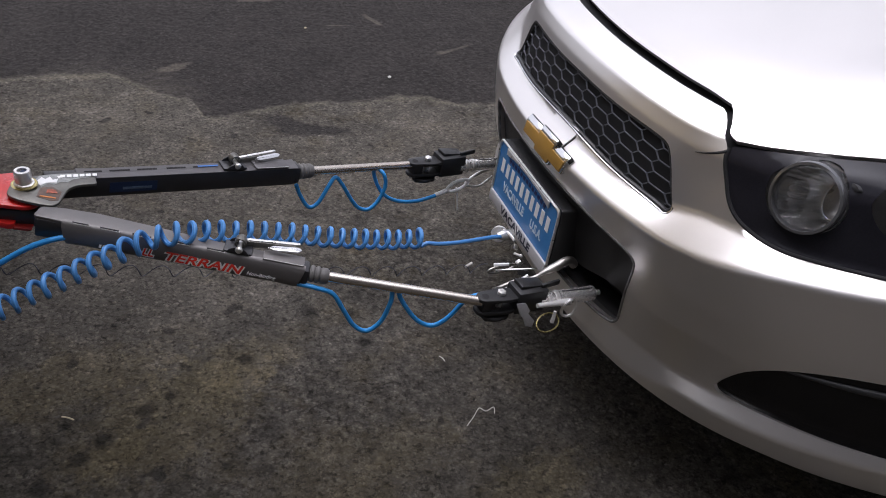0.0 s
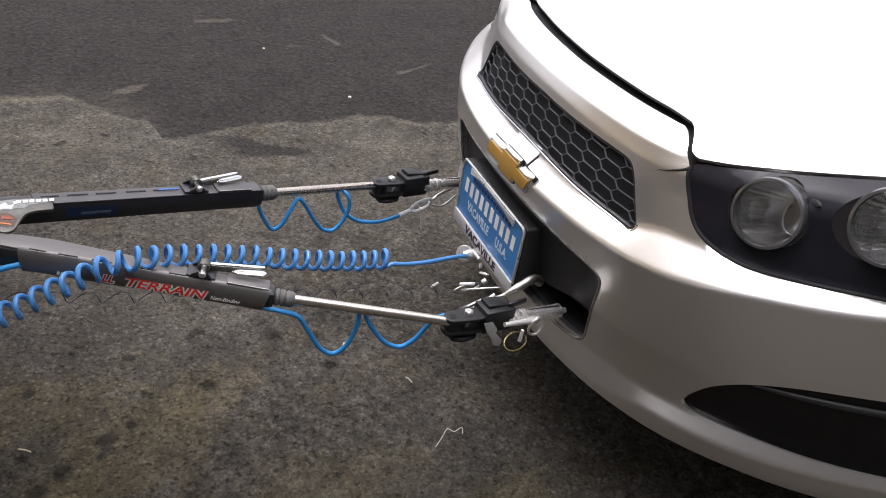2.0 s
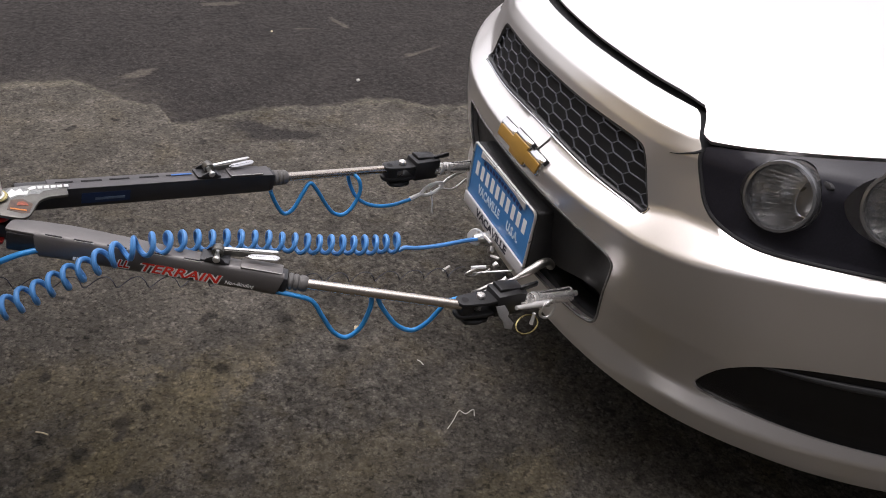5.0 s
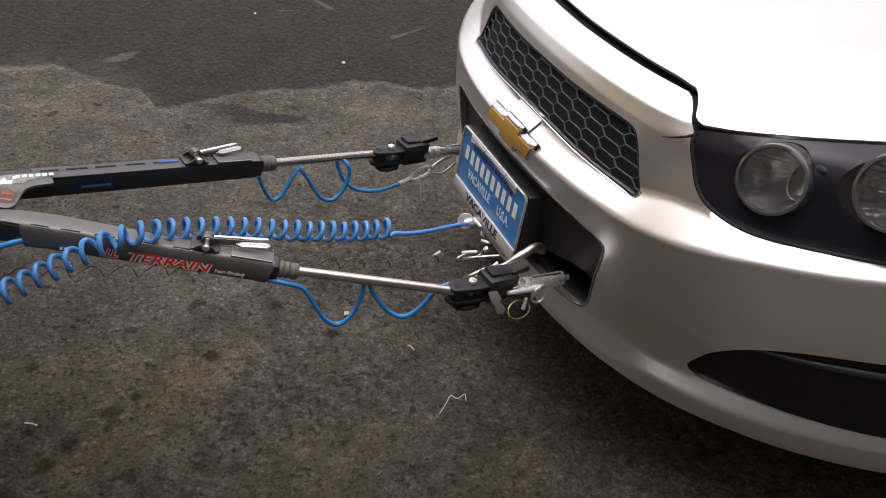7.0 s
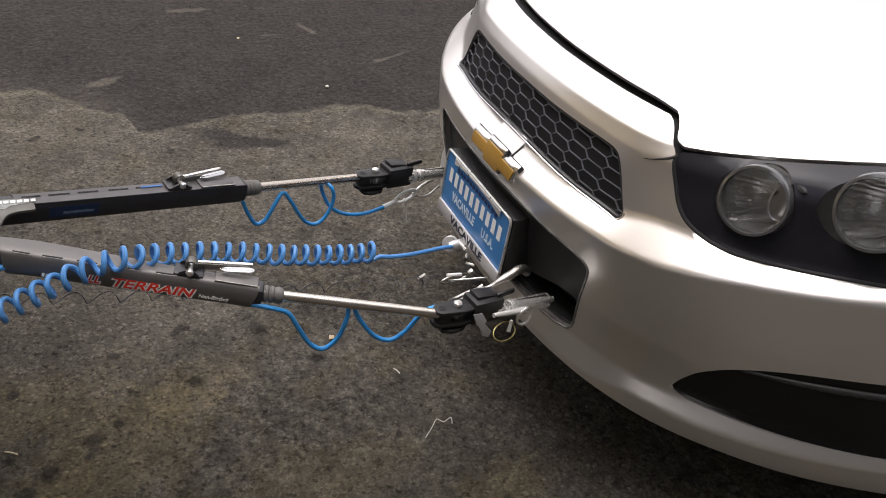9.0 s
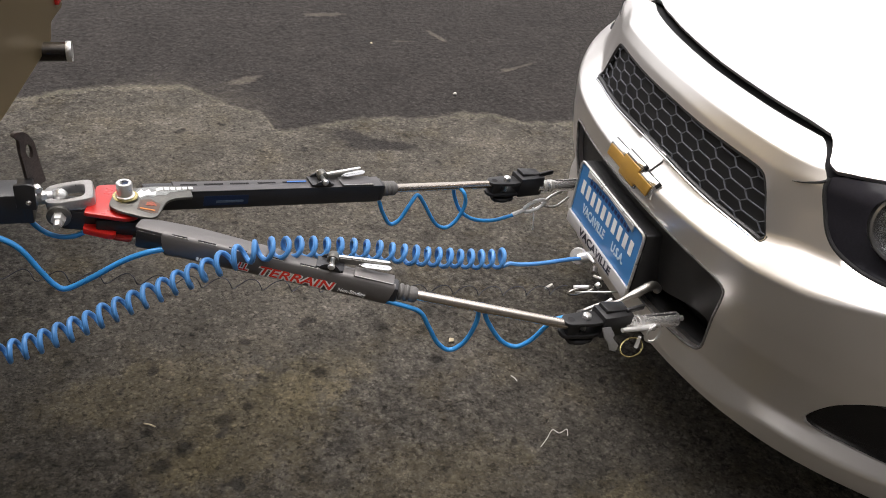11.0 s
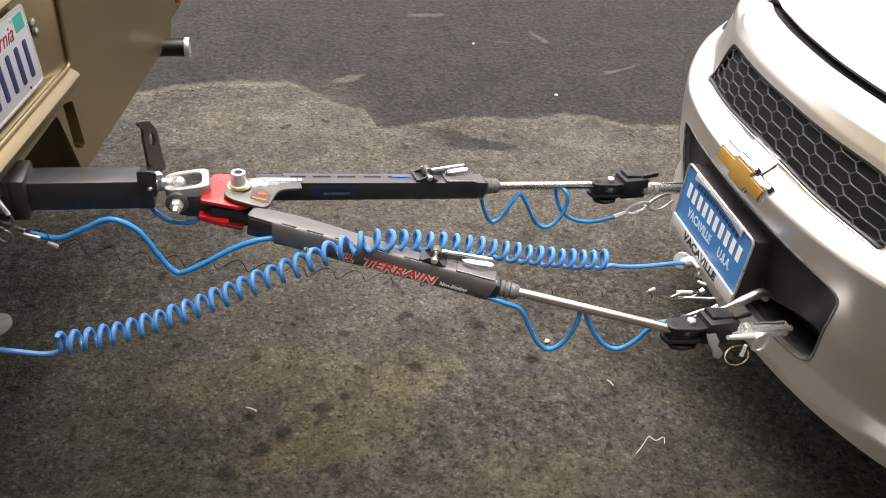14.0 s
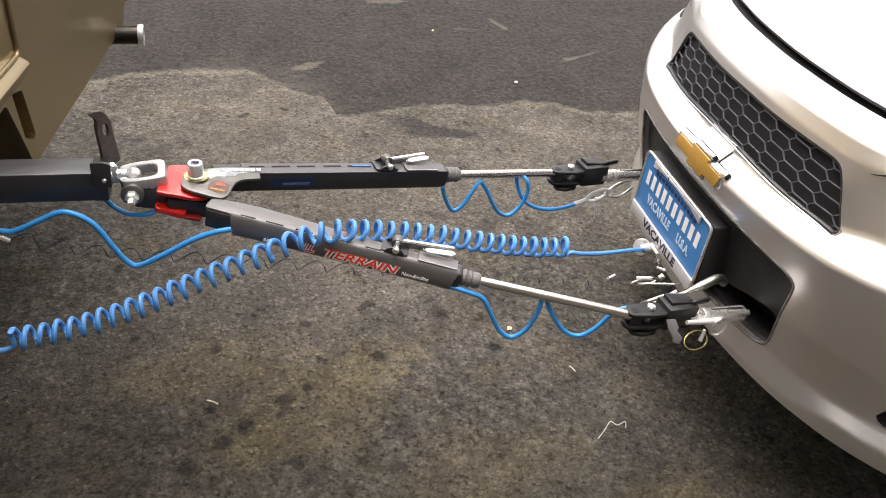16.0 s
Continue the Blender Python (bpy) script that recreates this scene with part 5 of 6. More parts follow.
def build_latch(t, m, x, y, far):
    """Over-centre latch on top of an arm: framed base, roller in two ears, long pressed lever with a skirt and a leaf-shaped pad."""
    lm = m @ Matrix.Translation((x, y, 0.0185))
    base = wpart("latch_base", box(bmesh.new(), (0.050, 0.034, 0.005), lm @ Matrix.Translation((-0.002, -0.004, 0.0025)), 0.0015), POWDER, t, "black latch base")
    for q in (-0.021, 0.013):
        ear = rounded([(-0.022, 0.0), (0.020, 0.0), (0.012, 0.009), (0.006, 0.014), (-0.006, 0.014), (-0.018, 0.007)], 0.004)
        wpart("latch_ear", prism(bmesh.new(), ear, 0.003, lm @ Matrix.Translation((0, q, 0.002)) @ pose(0, 0, 0, 90), 0.0008), POWDER, base, "black side ear")
    wpart("latch_pin", lathe(bmesh.new(), [(0, -0.020), (0.0045, -0.020), (0.0045, 0.020), (0.0062, 0.021), (0.0068, 0.024), (0.0050, 0.027), (0, 0.028)], lm @ Matrix.Translation((0, -0.002, 0.012)) @ pose(0, 0, 0, 90, 0, 0), 16), ZINC, base, "steel latch pin")
    # curled eye of the lever, open towards the arm
    curl = [(0.0105 * math.cos(a), 0.0105 * math.sin(a)) for a in np.linspace(radians(-60), radians(215), 18)] + [(0.0072 * math.cos(a), 0.0072 * math.sin(a)) for a in np.linspace(radians(215), radians(-60), 18)]
    wpart("latch_eye", prism(bmesh.new(), curl, 0.018, lm @ Matrix.Translation((0, 0.006, 0.0165)) @ pose(0, 0, 0, 90), 0.001), DULL, base, "grey curled lever eye")
    tilt = -3 if far else -2
    turn = 9 if far else 7
    lever = lm @ Matrix.Translation((0.008, 0.010, 0.009 if far else 0.013)) @ pose(0, 0, 0, 0, tilt, turn)
    strip = rounded([(0.0, -0.0035), (0.040, -0.0025), (0.088, -0.003), (0.097, -0.002), (0.097, 0.003), (0.088, 0.004), (0.0, 0.003)], 0.002)
    wpart("latch_lever", prism(bmesh.new(), strip, 0.003, lever, 0.0008), ZINC, base, "bright pressed-steel latch lever")
    skirt = rounded([(0.0, 0.0), (0.090, 0.0), (0.074, -0.004), (0.040, -0.011), (0.0, -0.012)], 0.003)
    wpart("lever_skirt", prism(bmesh.new(), skirt, 0.0025, lever @ Matrix.Translation((0, -0.0035, 0.001)) @ pose(0, 0, 0, 90), 0.0006), DULL, base, "grey folded side of the lever")
    leaf = rounded([(0.038, 0.0), (0.050, -0.0058), (0.094, -0.0062), (0.101, 0.0), (0.094, 0.0058), (0.050, 0.0052)], [0.001, 0.004, 0.006, 0.006, 0.006, 0.004])
    pad = wpart("lever_pad", prism(bmesh.new(), leaf, 0.004, lever @ Matrix.Translation((0.0, -0.014 if far else -0.0165, -0.003)) @ pose(0, 0, 0, 18, 0, 1), 0.0016), CHROME, base, "bright leaf-shaped lever pad")
    wpart("pad_groove", prism(bmesh.new(), [(a * 0.86 + 0.010, b * 0.45) for a, b in leaf], 0.0006, lever @ Matrix.Translation((0.0, -0.014 if far else -0.0165, -0.003)) @ pose(0, 0, 0, 18, 0, 1) @ Matrix.Translation((0, 0, 0.0038))), BRIGHT, pad)
    w = 0.034 if far else 0.030
    wpart("latch_strap", box(bmesh.new(), (0.074, w, 0.004), m @ Matrix.Translation((x + 0.080, -0.002, 0.0205)), 0.0012), FAR_COVER if far else SHEATH, base, "flat strap behind the latch")
    # pale strip painted in for the glint along the strap's edge
    wpart("strap_glare", box(bmesh.new(), (0.070, 0.0016, 0.0012), m @ Matrix.Translation((x + 0.080, -0.002 - w / 2, 0.0222)), 0), EDGE_GLARE, base)


def build_tow_bar():
    t = thing("tow_bar", (-0.6, 0, 0.50), "black and charcoal folding tow bar with a red pivot block", "tow bar")
    up = TOW_UP
    axis = frame_of(tow(-1.06, 0.0), tow(-0.9, 0.0) - tow(-1.06, 0.0), up)
    # yoke and red jaw
    bm = box(bmesh.new(), (0.062, 0.056, 0.040), frame_of(tow(-1.062, -0.004, -0.022), axis.col[0].to_3d(), up), 0.006)
    wpart("yoke", bm, POWDER, t, "black pivot yoke")
    jaw = rounded([(0.0, -0.046), (0.072, -0.056), (0.092, -0.044), (0.100, 0.030), (0.075, 0.056), (0.046, 0.060), (0.018, 0.050)], [0.006, 0.012, 0.02, 0.02, 0.016, 0.012, 0.006])
    low = rounded([(0.0, -0.046), (0.046, -0.060), (0.056, -0.056), (0.056, 0.030), (0.010, 0.040)], 0.006)
    tail = rounded([(0.050, -0.058), (0.082, -0.062), (0.086, -0.040), (0.080, 0.02), (0.050, 0.02)], 0.006)
    base = frame_of(tow(-1.058, -0.004, 0.0), axis.col[0].to_3d(), up)
    wpart("jaw_top", prism(bmesh.new(), jaw, 0.008, base @ Matrix.Translation((0, 0, 0.002)), 0.002), RED, t, "glossy red upper jaw plate")
    wpart("jaw_bottom", prism(bmesh.new(), low, 0.011, base @ Matrix.Translation((0.0, 0.002, -0.036)), 0.001), RED, t, "glossy red lower jaw plate")
    # tail takes a darker copy of the jaw's red in place of shade
    wpart("jaw_tail", prism(bmesh.new(), tail, 0.006, base @ Matrix.Translation((0.0, 0.002, -0.038)), 0.002), SHADED_RED, t, "red lower jaw edge, its shade put into the colour")
    wpart("jaw_block", box(bmesh.new(), (0.085, 0.080, 0.034), base @ Matrix.Translation((0.064, -0.004, -0.022)), 0.005), POWDER, t)
    bolt = wpart("pivot_bolt", lathe(bmesh.new(), [(0, 0.022), (0.0075, 0.022), (0.008, 0.028), (0.0128, 0.028), (0.0142, 0.026), (0.0142, 0.004), (0.017, 0.003), (0.017, 0.0), (0.0, 0.0)], frame_of(tow(-0.992, -0.003, 0.0225), (1, 0, 0), up), 28), ZINC, t, "bright socket-head pivot bolt")
    wpart("hex_socket", lathe(bmesh.new(), [(0.0072, 0.0), (0.0072, 0.003), (0.0, 0.003)], frame_of(tow(-0.992, -0.003, 0.0450), (1, 0, 0), up), 6), BLUE_DECAL, bolt, "dark hexagonal socket")
    wpart("washer", lathe(bmesh.new(), [(0.0, 0.003), (0.0215, 0.003), (0.0225, 0.0015), (0.0215, 0.0), (0, 0.0)], frame_of(tow(-0.992, -0.003, 0.0207), (1, 0, 0), up), 32), YELLOW_ZINC, bolt, "yellow zinc washer")
    for kind, a, b in (("far", tow(-0.975, 0.036), tow(-0.476, 0.160)), ("near", NEAR_A, NEAR_B)):
        m = frame_of(a, b - a, up)
        ln = (b - a).length
        far = kind == "far"
        arm = wpart("arm_tube", box(bmesh.new(), (ln - 0.02, 0.036, 0.042 if far else 0.036), m @ Matrix.Translation((ln / 2 + 0.004, 0, -0.004)), 0.004), POWDER, t, "black square arm tube")
        if far:
            # thin cover over the top, folded down behind
            sec = [(-0.0185, 0.0175), (0.014, 0.0195), (0.021, 0.013), (0.0235, 0.0), (0.0235, -0.02), (0.0205, -0.02), (0.0205, 0.0), (0.0185, 0.011), (0.012, 0.0170), (-0.0185, 0.0162)]
            skin, x0, x1 = FAR_COVER, 0.070, ln - 0.006
        else:
            # rounded side shell below the ridge
            outer = [(-0.0125, 0.0200), (-0.0165, 0.0188), (-0.0195, 0.0140), (-0.0215, 0.0040), (-0.0218, -0.0080), (-0.0205, -0.0170), (-0.0165, -0.0240), (-0.0080, -0.0268)]
            sec = outer + [(y * 0.86, z * 0.86) for y, z in reversed(outer)]
            skin, x0, x1 = SHEATH, 0.058, ln - 0.005
        bm = bmesh.new()
        rings = []
        for i in range(15):
            k = i / 14
            flare = 1.05 if i in (0, 14) else 1.0
            sweep_in = lambda z: 0.0 if far else (0.010 * max(0.0, (0.012 - z) / 0.04) if k < 0.5 else -0.012 * max(0.0, (0.012 - z) / 0.04))
            rings.append([bm.verts.new(m @ Vector((x0 + (x1 - x0) * k + sweep_in(q), p * flare, q * flare))) for p, q in sec])
        for p, q in zip(rings, rings[1:]):
            for k in range(len(sec)):
                j = (k + 1) % len(sec)
                bm.faces.new((p[k], p[j], q[j], q[k]))
        bm.faces.new(rings[0])
        bm.faces.new(rings[-1][::-1])
        sheath = wpart("sheath", bm, skin, arm, "charcoal metallic plastic sheath", angle=50)
        if far:
            for x in (0.096, 0.148, 0.200, 0.257, 0.310):
                wpart("slot", box(bmesh.new(), (0.038, 0.0042, 0.0012), m @ Matrix.Translation((x, 0.0035, 0.0188)) @ pose(0, 0, 0, 3), 0), DARK, arm, "dark slot in the cover")
        else:
            # flat top cover, wide at the pivot and narrowing towards the rod
            top = rounded([(0.010, -0.0150), (0.060, -0.0162), (0.468, -0.0162), (0.470, 0.0110), (0.330, 0.0140), (0.155, 0.0260), (0.105, 0.0285), (0.048, 0.0245), (0.014, 0.0175)], 0.008)
            wpart("top_cover", prism(bmesh.new(), top, 0.006, m @ Matrix.Translation((0, 0, 0.0125)), 0.0015), SHEATH, arm, "flat charcoal top cover")
            # pale bars here are the slots' glare, put into the colour
            for x, w, pale in ((0.088, 0.027, 0), (0.136, 0.031, 0), (0.190, 0.032, 0), (0.255, 0.030, 0), (0.316, 0.030, 0), (0.414, 0.026, 1), (0.451, 0.034, 1)):
                wpart("slot", box(bmesh.new(), (w, 0.0024, 0.0014), m @ Matrix.Translation((x, -0.0148, 0.0196)), 0), EDGE_GLARE if pale else DARK, arm, "glare on the slot edge, painted pale" if pale else "dark slot along the ridge")
                if not pale:
                    wpart("slot_glare", box(bmesh.new(), (w, 0.0012, 0.0012), m @ Matrix.Translation((x + 0.002, -0.0172, 0.0186)), 0), EDGE_GLARE, arm)
        # inner end cap, ribbed collar and rod
        wpart("end_block", box(bmesh.new(), (0.016, 0.037, 0.041 if far else 0.034), m @ Matrix.Translation((ln - 0.004, 0, -0.003)), 0.006), POWDER, arm)
        w = 0.95 if far else 0.88
        col = lathe(bmesh.new(), [(r * w, h) for r, h in ((0.0, 0.0), (0.0150, 0.0), (0.0180, 0.003), (0.0180, 0.007), (0.0148, 0.010), (0.0178, 0.013), (0.0178, 0.017), (0.0146, 0.020), (0.0172, 0.023), (0.0170, 0.031), (0.0135, 0.036), (0.0, 0.036))], m @ Matrix.Translation((ln + 0.004, 0, -0.002)) @ pose(0, 0, 0, 0, 90, 0), 24)
        wpart("collar", col, RUBBER, arm, "ribbed grey rubber collar")
        tip = tow(-0.185, 0.232) if far else tow(-0.205, -0.292)
        wpart("stinger_rod", sweep(bmesh.new(), [m @ Vector((ln + 0.03, 0, -0.002)), tip], 0.0098, 16), ROD, arm, "polished steel inner rod")
        build_latch(t, m, 0.3756 if far else 0.3555, 0.0047 if far else 0.0065, far)
    # pivot plate of the far arm with its worn decal
    fa = frame_of(tow(-0.990, 0.002), tow(-0.476, 0.160) - tow(-0.975, 0.036), up)
    plate = rounded([(-0.037, -0.030), (-0.027, -0.004), (-0.008, 0.018), (0.015, 0.024), (0.052, 0.029), (0.095, 0.030), (0.122, 0.022), (0.118, -0.012), (0.084, -0.014), (0.066, -0.024), (0.053, -0.046), (0.040, -0.069), (0.028, -0.077), (0.010, -0.070), (-0.026, -0.048)], [0.012, 0.012, 0.012, 0.01, 0.01, 0.01, 0.004, 0.004, 0.014, 0.014, 0.012, 0.010, 0.010, 0.012, 0.014])
    pv = wpart("pivot_plate", prism(bmesh.new(), plate, 0.006, fa @ Matrix.Translation((0, 0, 0.0145)), 0.0015), DULL, t, "grey pivot plate with worn decals")
    decal = [(0.016, 0.008), (0.026, 0.022), (0.052, 0.026), (0.090, 0.024), (0.112, 0.022), (0.112, 0.010), (0.080, 0.006), (0.070, -0.004), (0.056, -0.002), (0.044, -0.010), (0.036, -0.004), (0.022, -0.014)]
    wpart("eagle_decal", prism(bmesh.new(), decal, 0.0005, fa @ Matrix.Translation((0, 0, 0.0205))), GREY_DECAL, pv, "pale worn decal shape")
    for q in ([(0.018, 0.004), (0.030, 0.018), (0.034, 0.010), (0.044, 0.018), (0.046, 0.006), (0.056, 0.010), (0.050, -0.004), (0.034, -0.002), (0.022, -0.010)], [(0.056, 0.018), (0.066, 0.021), (0.064, 0.012), (0.057, 0.010)]):
        wpart("decal_flash", prism(bmesh.new(), q, 0.0004, fa @ Matrix.Translation((0, 0, 0.0211))), WHITE, pv, "white ragged decal patch")
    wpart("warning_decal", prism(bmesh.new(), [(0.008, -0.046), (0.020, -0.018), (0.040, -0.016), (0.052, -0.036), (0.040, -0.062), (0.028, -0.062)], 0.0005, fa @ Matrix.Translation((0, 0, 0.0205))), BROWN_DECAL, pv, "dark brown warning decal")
    wpart("warning_stripe", prism(bmesh.new(), [(0.013, -0.046), (0.037, -0.057), (0.038, -0.053), (0.014, -0.042)], 0.0005, fa @ Matrix.Translation((0, 0, 0.0212))), ORANGE, pv, "orange stripe on the decal")
    wpart("warning_patch", prism(bmesh.new(), [(0.026, -0.036), (0.044, -0.040), (0.043, -0.030), (0.037, -0.025), (0.030, -0.026)], 0.0005, fa @ Matrix.Translation((0, 0, 0.0212))), RUST_DECAL, pv, "rust-red patch on the decal")
    for i in range(6):
        wpart("name_bar", prism(bmesh.new(), [(0.060 + i * 0.0112, 0.012), (0.068 + i * 0.0112, 0.012), (0.070 + i * 0.0112, 0.021), (0.062 + i * 0.0112, 0.021)], 0.0005, fa @ Matrix.Translation((0, 0, 0.0217))), WHITE, pv, "white block shapes of a name")
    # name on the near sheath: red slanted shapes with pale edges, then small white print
    m = frame_of(NEAR_A, NEAR_B - NEAR_A, up)
    side = m @ Matrix.Translation((0, -0.0221, -0.0098)) @ pose(0, 0, 0, 84, 0, 0)
    for body, x, size, wide in (("TERRAIN", 0.297, 0.0235, 1.44), ("LL", 0.203, 0.020, 1.0)):
        lettering("lettering_edge", body, size * 1.0, side @ Matrix.Translation((x, 0.001, 0.0002)), WHITE, t, 0.28, wide, 0.0003, 0.0023)
        lettering("red_lettering", body, size, side @ Matrix.Translation((x, 0.001, 0.0009)), RED_DECAL, t, 0.28, wide, 0.0003, 0.0004)
    lettering("small_print", "Non-Binding", 0.0095, side @ Matrix.Translation((0.401, -0.002, 0.0004)), WHITE, t, 0.2, 1.05, 0.0003, 0.0002)
    for i in range(5):
        x = 0.122 + i * 0.006
        wpart("name_bar", prism(bmesh.new(), [(x, -0.007), (x + 0.0044, -0.007), (x + 0.0049, -0.001), (x + 0.0005, -0.001)], 0.0004, side), WHITE, t, "small pale block shapes of a name")
    fm = frame_of(tow(-0.975, 0.036), tow(-0.476, 0.160) - tow(-0.975, 0.036), up) @ Matrix.Translation((0, -0.0182, -0.004)) @ pose(0, 0, 0, 90, 0, 0)
    wpart("blue_decal", prism(bmesh.new(), [(0.125, -0.012), (0.215, -0.012), (0.215, 0.010), (0.125, 0.010)], 0.0006, fm), BLUE_DECAL, t, "dark blue rectangular decal")
    wpart("decal_print", prism(bmesh.new(), [(0.150, -0.006), (0.205, -0.006), (0.205, -0.001), (0.150, -0.001)], 0.0006, fm @ Matrix.Translation((0, 0, 0.0006))), BLUE_GREY, t, "dim pale bar of print")
    wpart("blue_tape", box(bmesh.new(), (0.042, 0.0045, 0.0012), frame_of(tow(-0.975, 0.036), tow(-0.476, 0.160) - tow(-0.975, 0.036), up) @ Matrix.Translation((0.322, 0.0035, 0.0200))), BLUE_TAPE, t, "strip of blue tape")
    return t


def finish_bracket(t, m):
    wpart("steel_arm", sweep(bmesh.new(), [m @ Vector((0.13, -0.006, -0.010)), m @ Vector((0.266, 0.000, -0.014))], lambda k: 0.0135 + 0.0022 * min(1, max(0, (k - 0.30) * 12)), 20), ARM_STEEL, t, "bright round steel bracket arm")
    for k in (0.16, 0.30):
        c = Vector((0.13, -0.006, -0.010)).lerp(Vector((0.266, 0.0, -0.014)), k)
        wpart("arm_collar", lathe(bmesh.new(), [(0.0130, -0.005), (0.0158, -0.004), (0.0162, 0.0), (0.0158, 0.004), (0.0130, 0.005)], m @ Matrix.Translation(c) @ pose(0, 0, 0, 0, 90, 0), 20), ZINC, t)
    wpart("arm_slot", box(bmesh.new(), (0.075, 0.0042, 0.003), m @ Matrix.Translation((0.222, -0.003, 0.0016)), 0.001), DARK, t, "dark groove along the arm")
    wpart("arm_tip", sweep(bmesh.new(), [m @ Vector((0.26, 0.0, -0.014)), m @ Vector((0.282, 0.001, -0.015))], 0.0055, 12), WORN_STEEL, t, "small pin end")
    wpart("arm_bore", lathe(bmesh.new(), [(0.006, 0.0), (0.006, 0.02), (0, 0.021)], m @ Matrix.Translation((0.264, 0.000, -0.014)) @ pose(0, 0, 0, 0, 90, 0), 14), ZINC, t)
    return t


def build_bracket(place, yaw, name_label, clipped=True):
    """Clevis, crosshead and removable steel arm that join a rod to the car; built along x from the rod's end."""
    t = thing("tow_bracket", place, name_label, "tow bracket", "tow brackets on the car")
    m = Matrix.Translation(place) @ frame_of((0, 0, 0), (1, 0, -SLOPE * 0.6)) @ pose(0, 0, 0, 0, 0, yaw)
    tongue = rounded([(-0.010, -0.016), (0.050, -0.021), (0.074, -0.018), (0.074, 0.016), (0.050, 0.020), (-0.010, 0.014)], [0.014, 0.008, 0.006, 0.006, 0.008, 0.014])
    for h in (0.003, -0.026):
        wpart("clevis_plate", prism(bmesh.new(), tongue, 0.008, m @ Matrix.Translation((0, 0, h)), 0.002), SATIN_BLACK, t, "black clevis plate")
    wpart("clevis_root", box(bmesh.new(), (0.028, 0.030, 0.026), m @ Matrix.Translation((0.012, 0, -0.008)), 0.004), SATIN_BLACK, t)
    wpart("clevis_bolt", lathe(bmesh.new(), [(0, 0.0085), (0.006, 0.0085), (0.009, 0.006), (0.009, 0), (0.007, 0), (0.007, -0.05), (0.011, -0.05), (0.011, -0.058), (0, -0.058)], m @ Matrix.Translation((0.042, 0.000, 0.0115)), 6), ZINC, t, "bright clevis bolt head")
    wpart("drilled_hole", lathe(bmesh.new(), [(0.0072, 0.0006), (0.0, 0.0006)], m @ Matrix.Translation((0.006, -0.002, 0.0115)), 16), DARK, t)
    wpart("crosshead", box(bmesh.new(), (0.070, 0.046, 0.050), m @ Matrix.Translation((0.105, 0.004, -0.004)) @ pose(0, 0, 0, 0, 0, 4), 0.003), SATIN_BLACK, t, "black crosshead block")
    wpart("crosshead_cap", box(bmesh.new(), (0.052, 0.030, 0.008), m @ Matrix.Translation((0.106, 0.010, 0.0215)) @ pose(0, 0, 0, 0, 6, 4), 0.002), SATIN_BLACK, t)
    wpart("cap_fin", box(bmesh.new(), (0.046, 0.007, 0.012), m @ Matrix.Translation((0.150, -0.002, 0.024)) @ pose(0, 0, 0, 0, -4, 8), 0.003), SATIN_BLACK, t)
    wpart("lower_tongue", prism(bmesh.new(), rounded([(-0.012, -0.014), (0.04, -0.016), (0.05, 0.0), (0.04, 0.014), (-0.012, 0.012)], 0.008), 0.010, m @ Matrix.Translation((0.022, -0.002, -0.042)), 0.002), SATIN_BLACK, t)
    loop = [m @ Vector((0.036 + 0.022 * math.cos(a), -0.002 + 0.014 * math.sin(a), -0.038)) for a in np.linspace(0, 2 * math.pi, 26, endpoint=False)]
    wpart("clevis_ring", sweep(bmesh.new(), loop, 0.0055, 10, True), SATIN_BLACK, t, "black ring under the clevis")
    if not clipped:
        return finish_bracket(t, m)
    flap = [(-0.004, 0.004), (0.018, 0.002), (0.030, -0.016), (0.026, -0.022), (0.042, -0.040), (0.036, -0.052), (0.020, -0.046), (0.014, -0.030), (0.004, -0.018)]
    wpart("spring_plate", prism(bmesh.new(), flap, 0.003, m @ Matrix.Translation((0.066, -0.028, 0.002)) @ pose(0, 0, 0, 70, 0, 8), 0.001), SPRING_STEEL, t, "bent pale steel spring plate")
    finish_bracket(t, m)
    pin = wpart("locking_pin", sweep(bmesh.new(), [m @ Vector((0.108, -0.034, 0.000)), m @ Vector((0.188, -0.030, -0.003))], lambda k: 0.0045 + 0.003 * min(1, k * 2.2), 14), BRIGHT, t, "bright tapered locking pin")
    ring = [m @ Vector((0.186 + 0.016 * math.cos(a), -0.036 + 0.002 * math.sin(2 * a), -0.014 + 0.021 * math.sin(a))) for a in np.linspace(0, 2 * math.pi, 28, endpoint=False)]
    wpart("split_ring", sweep(bmesh.new(), ring, 0.0029, 8, True), ZINC, pin, "steel split ring")
    ring = [m @ Vector((0.140 + 0.024 * math.cos(a), -0.042 + 0.014 * math.sin(a), -0.040 + 0.011 * math.sin(a) + 0.006 * math.cos(a))) for a in np.linspace(0, 2 * math.pi, 28, endpoint=False)]
    quick = wpart("lynch_pin_ring", sweep(bmesh.new(), ring, 0.0018, 8, True), YELLOW_ZINC, t, "yellow zinc lynch-pin ring")
    wpart("lynch_pin", sweep(bmesh.new(), [m @ Vector((0.148, -0.044, -0.012)), m @ Vector((0.148, -0.045, -0.026)), m @ Vector((0.147, -0.046, -0.037))], lambda k: 0.0032 + 0.0012 * k, 10), BRIGHT, quick, "bright lynch pin")
    return t


build_hitch()
build_tow_bar()
build_bracket(tow(-0.205, -0.290), 6, "black tow bracket with pins, rings and a bright steel arm")
build_bracket(tow(-0.185, 0.232), 10, "black tow bracket with a bright arm and wire eye", False)


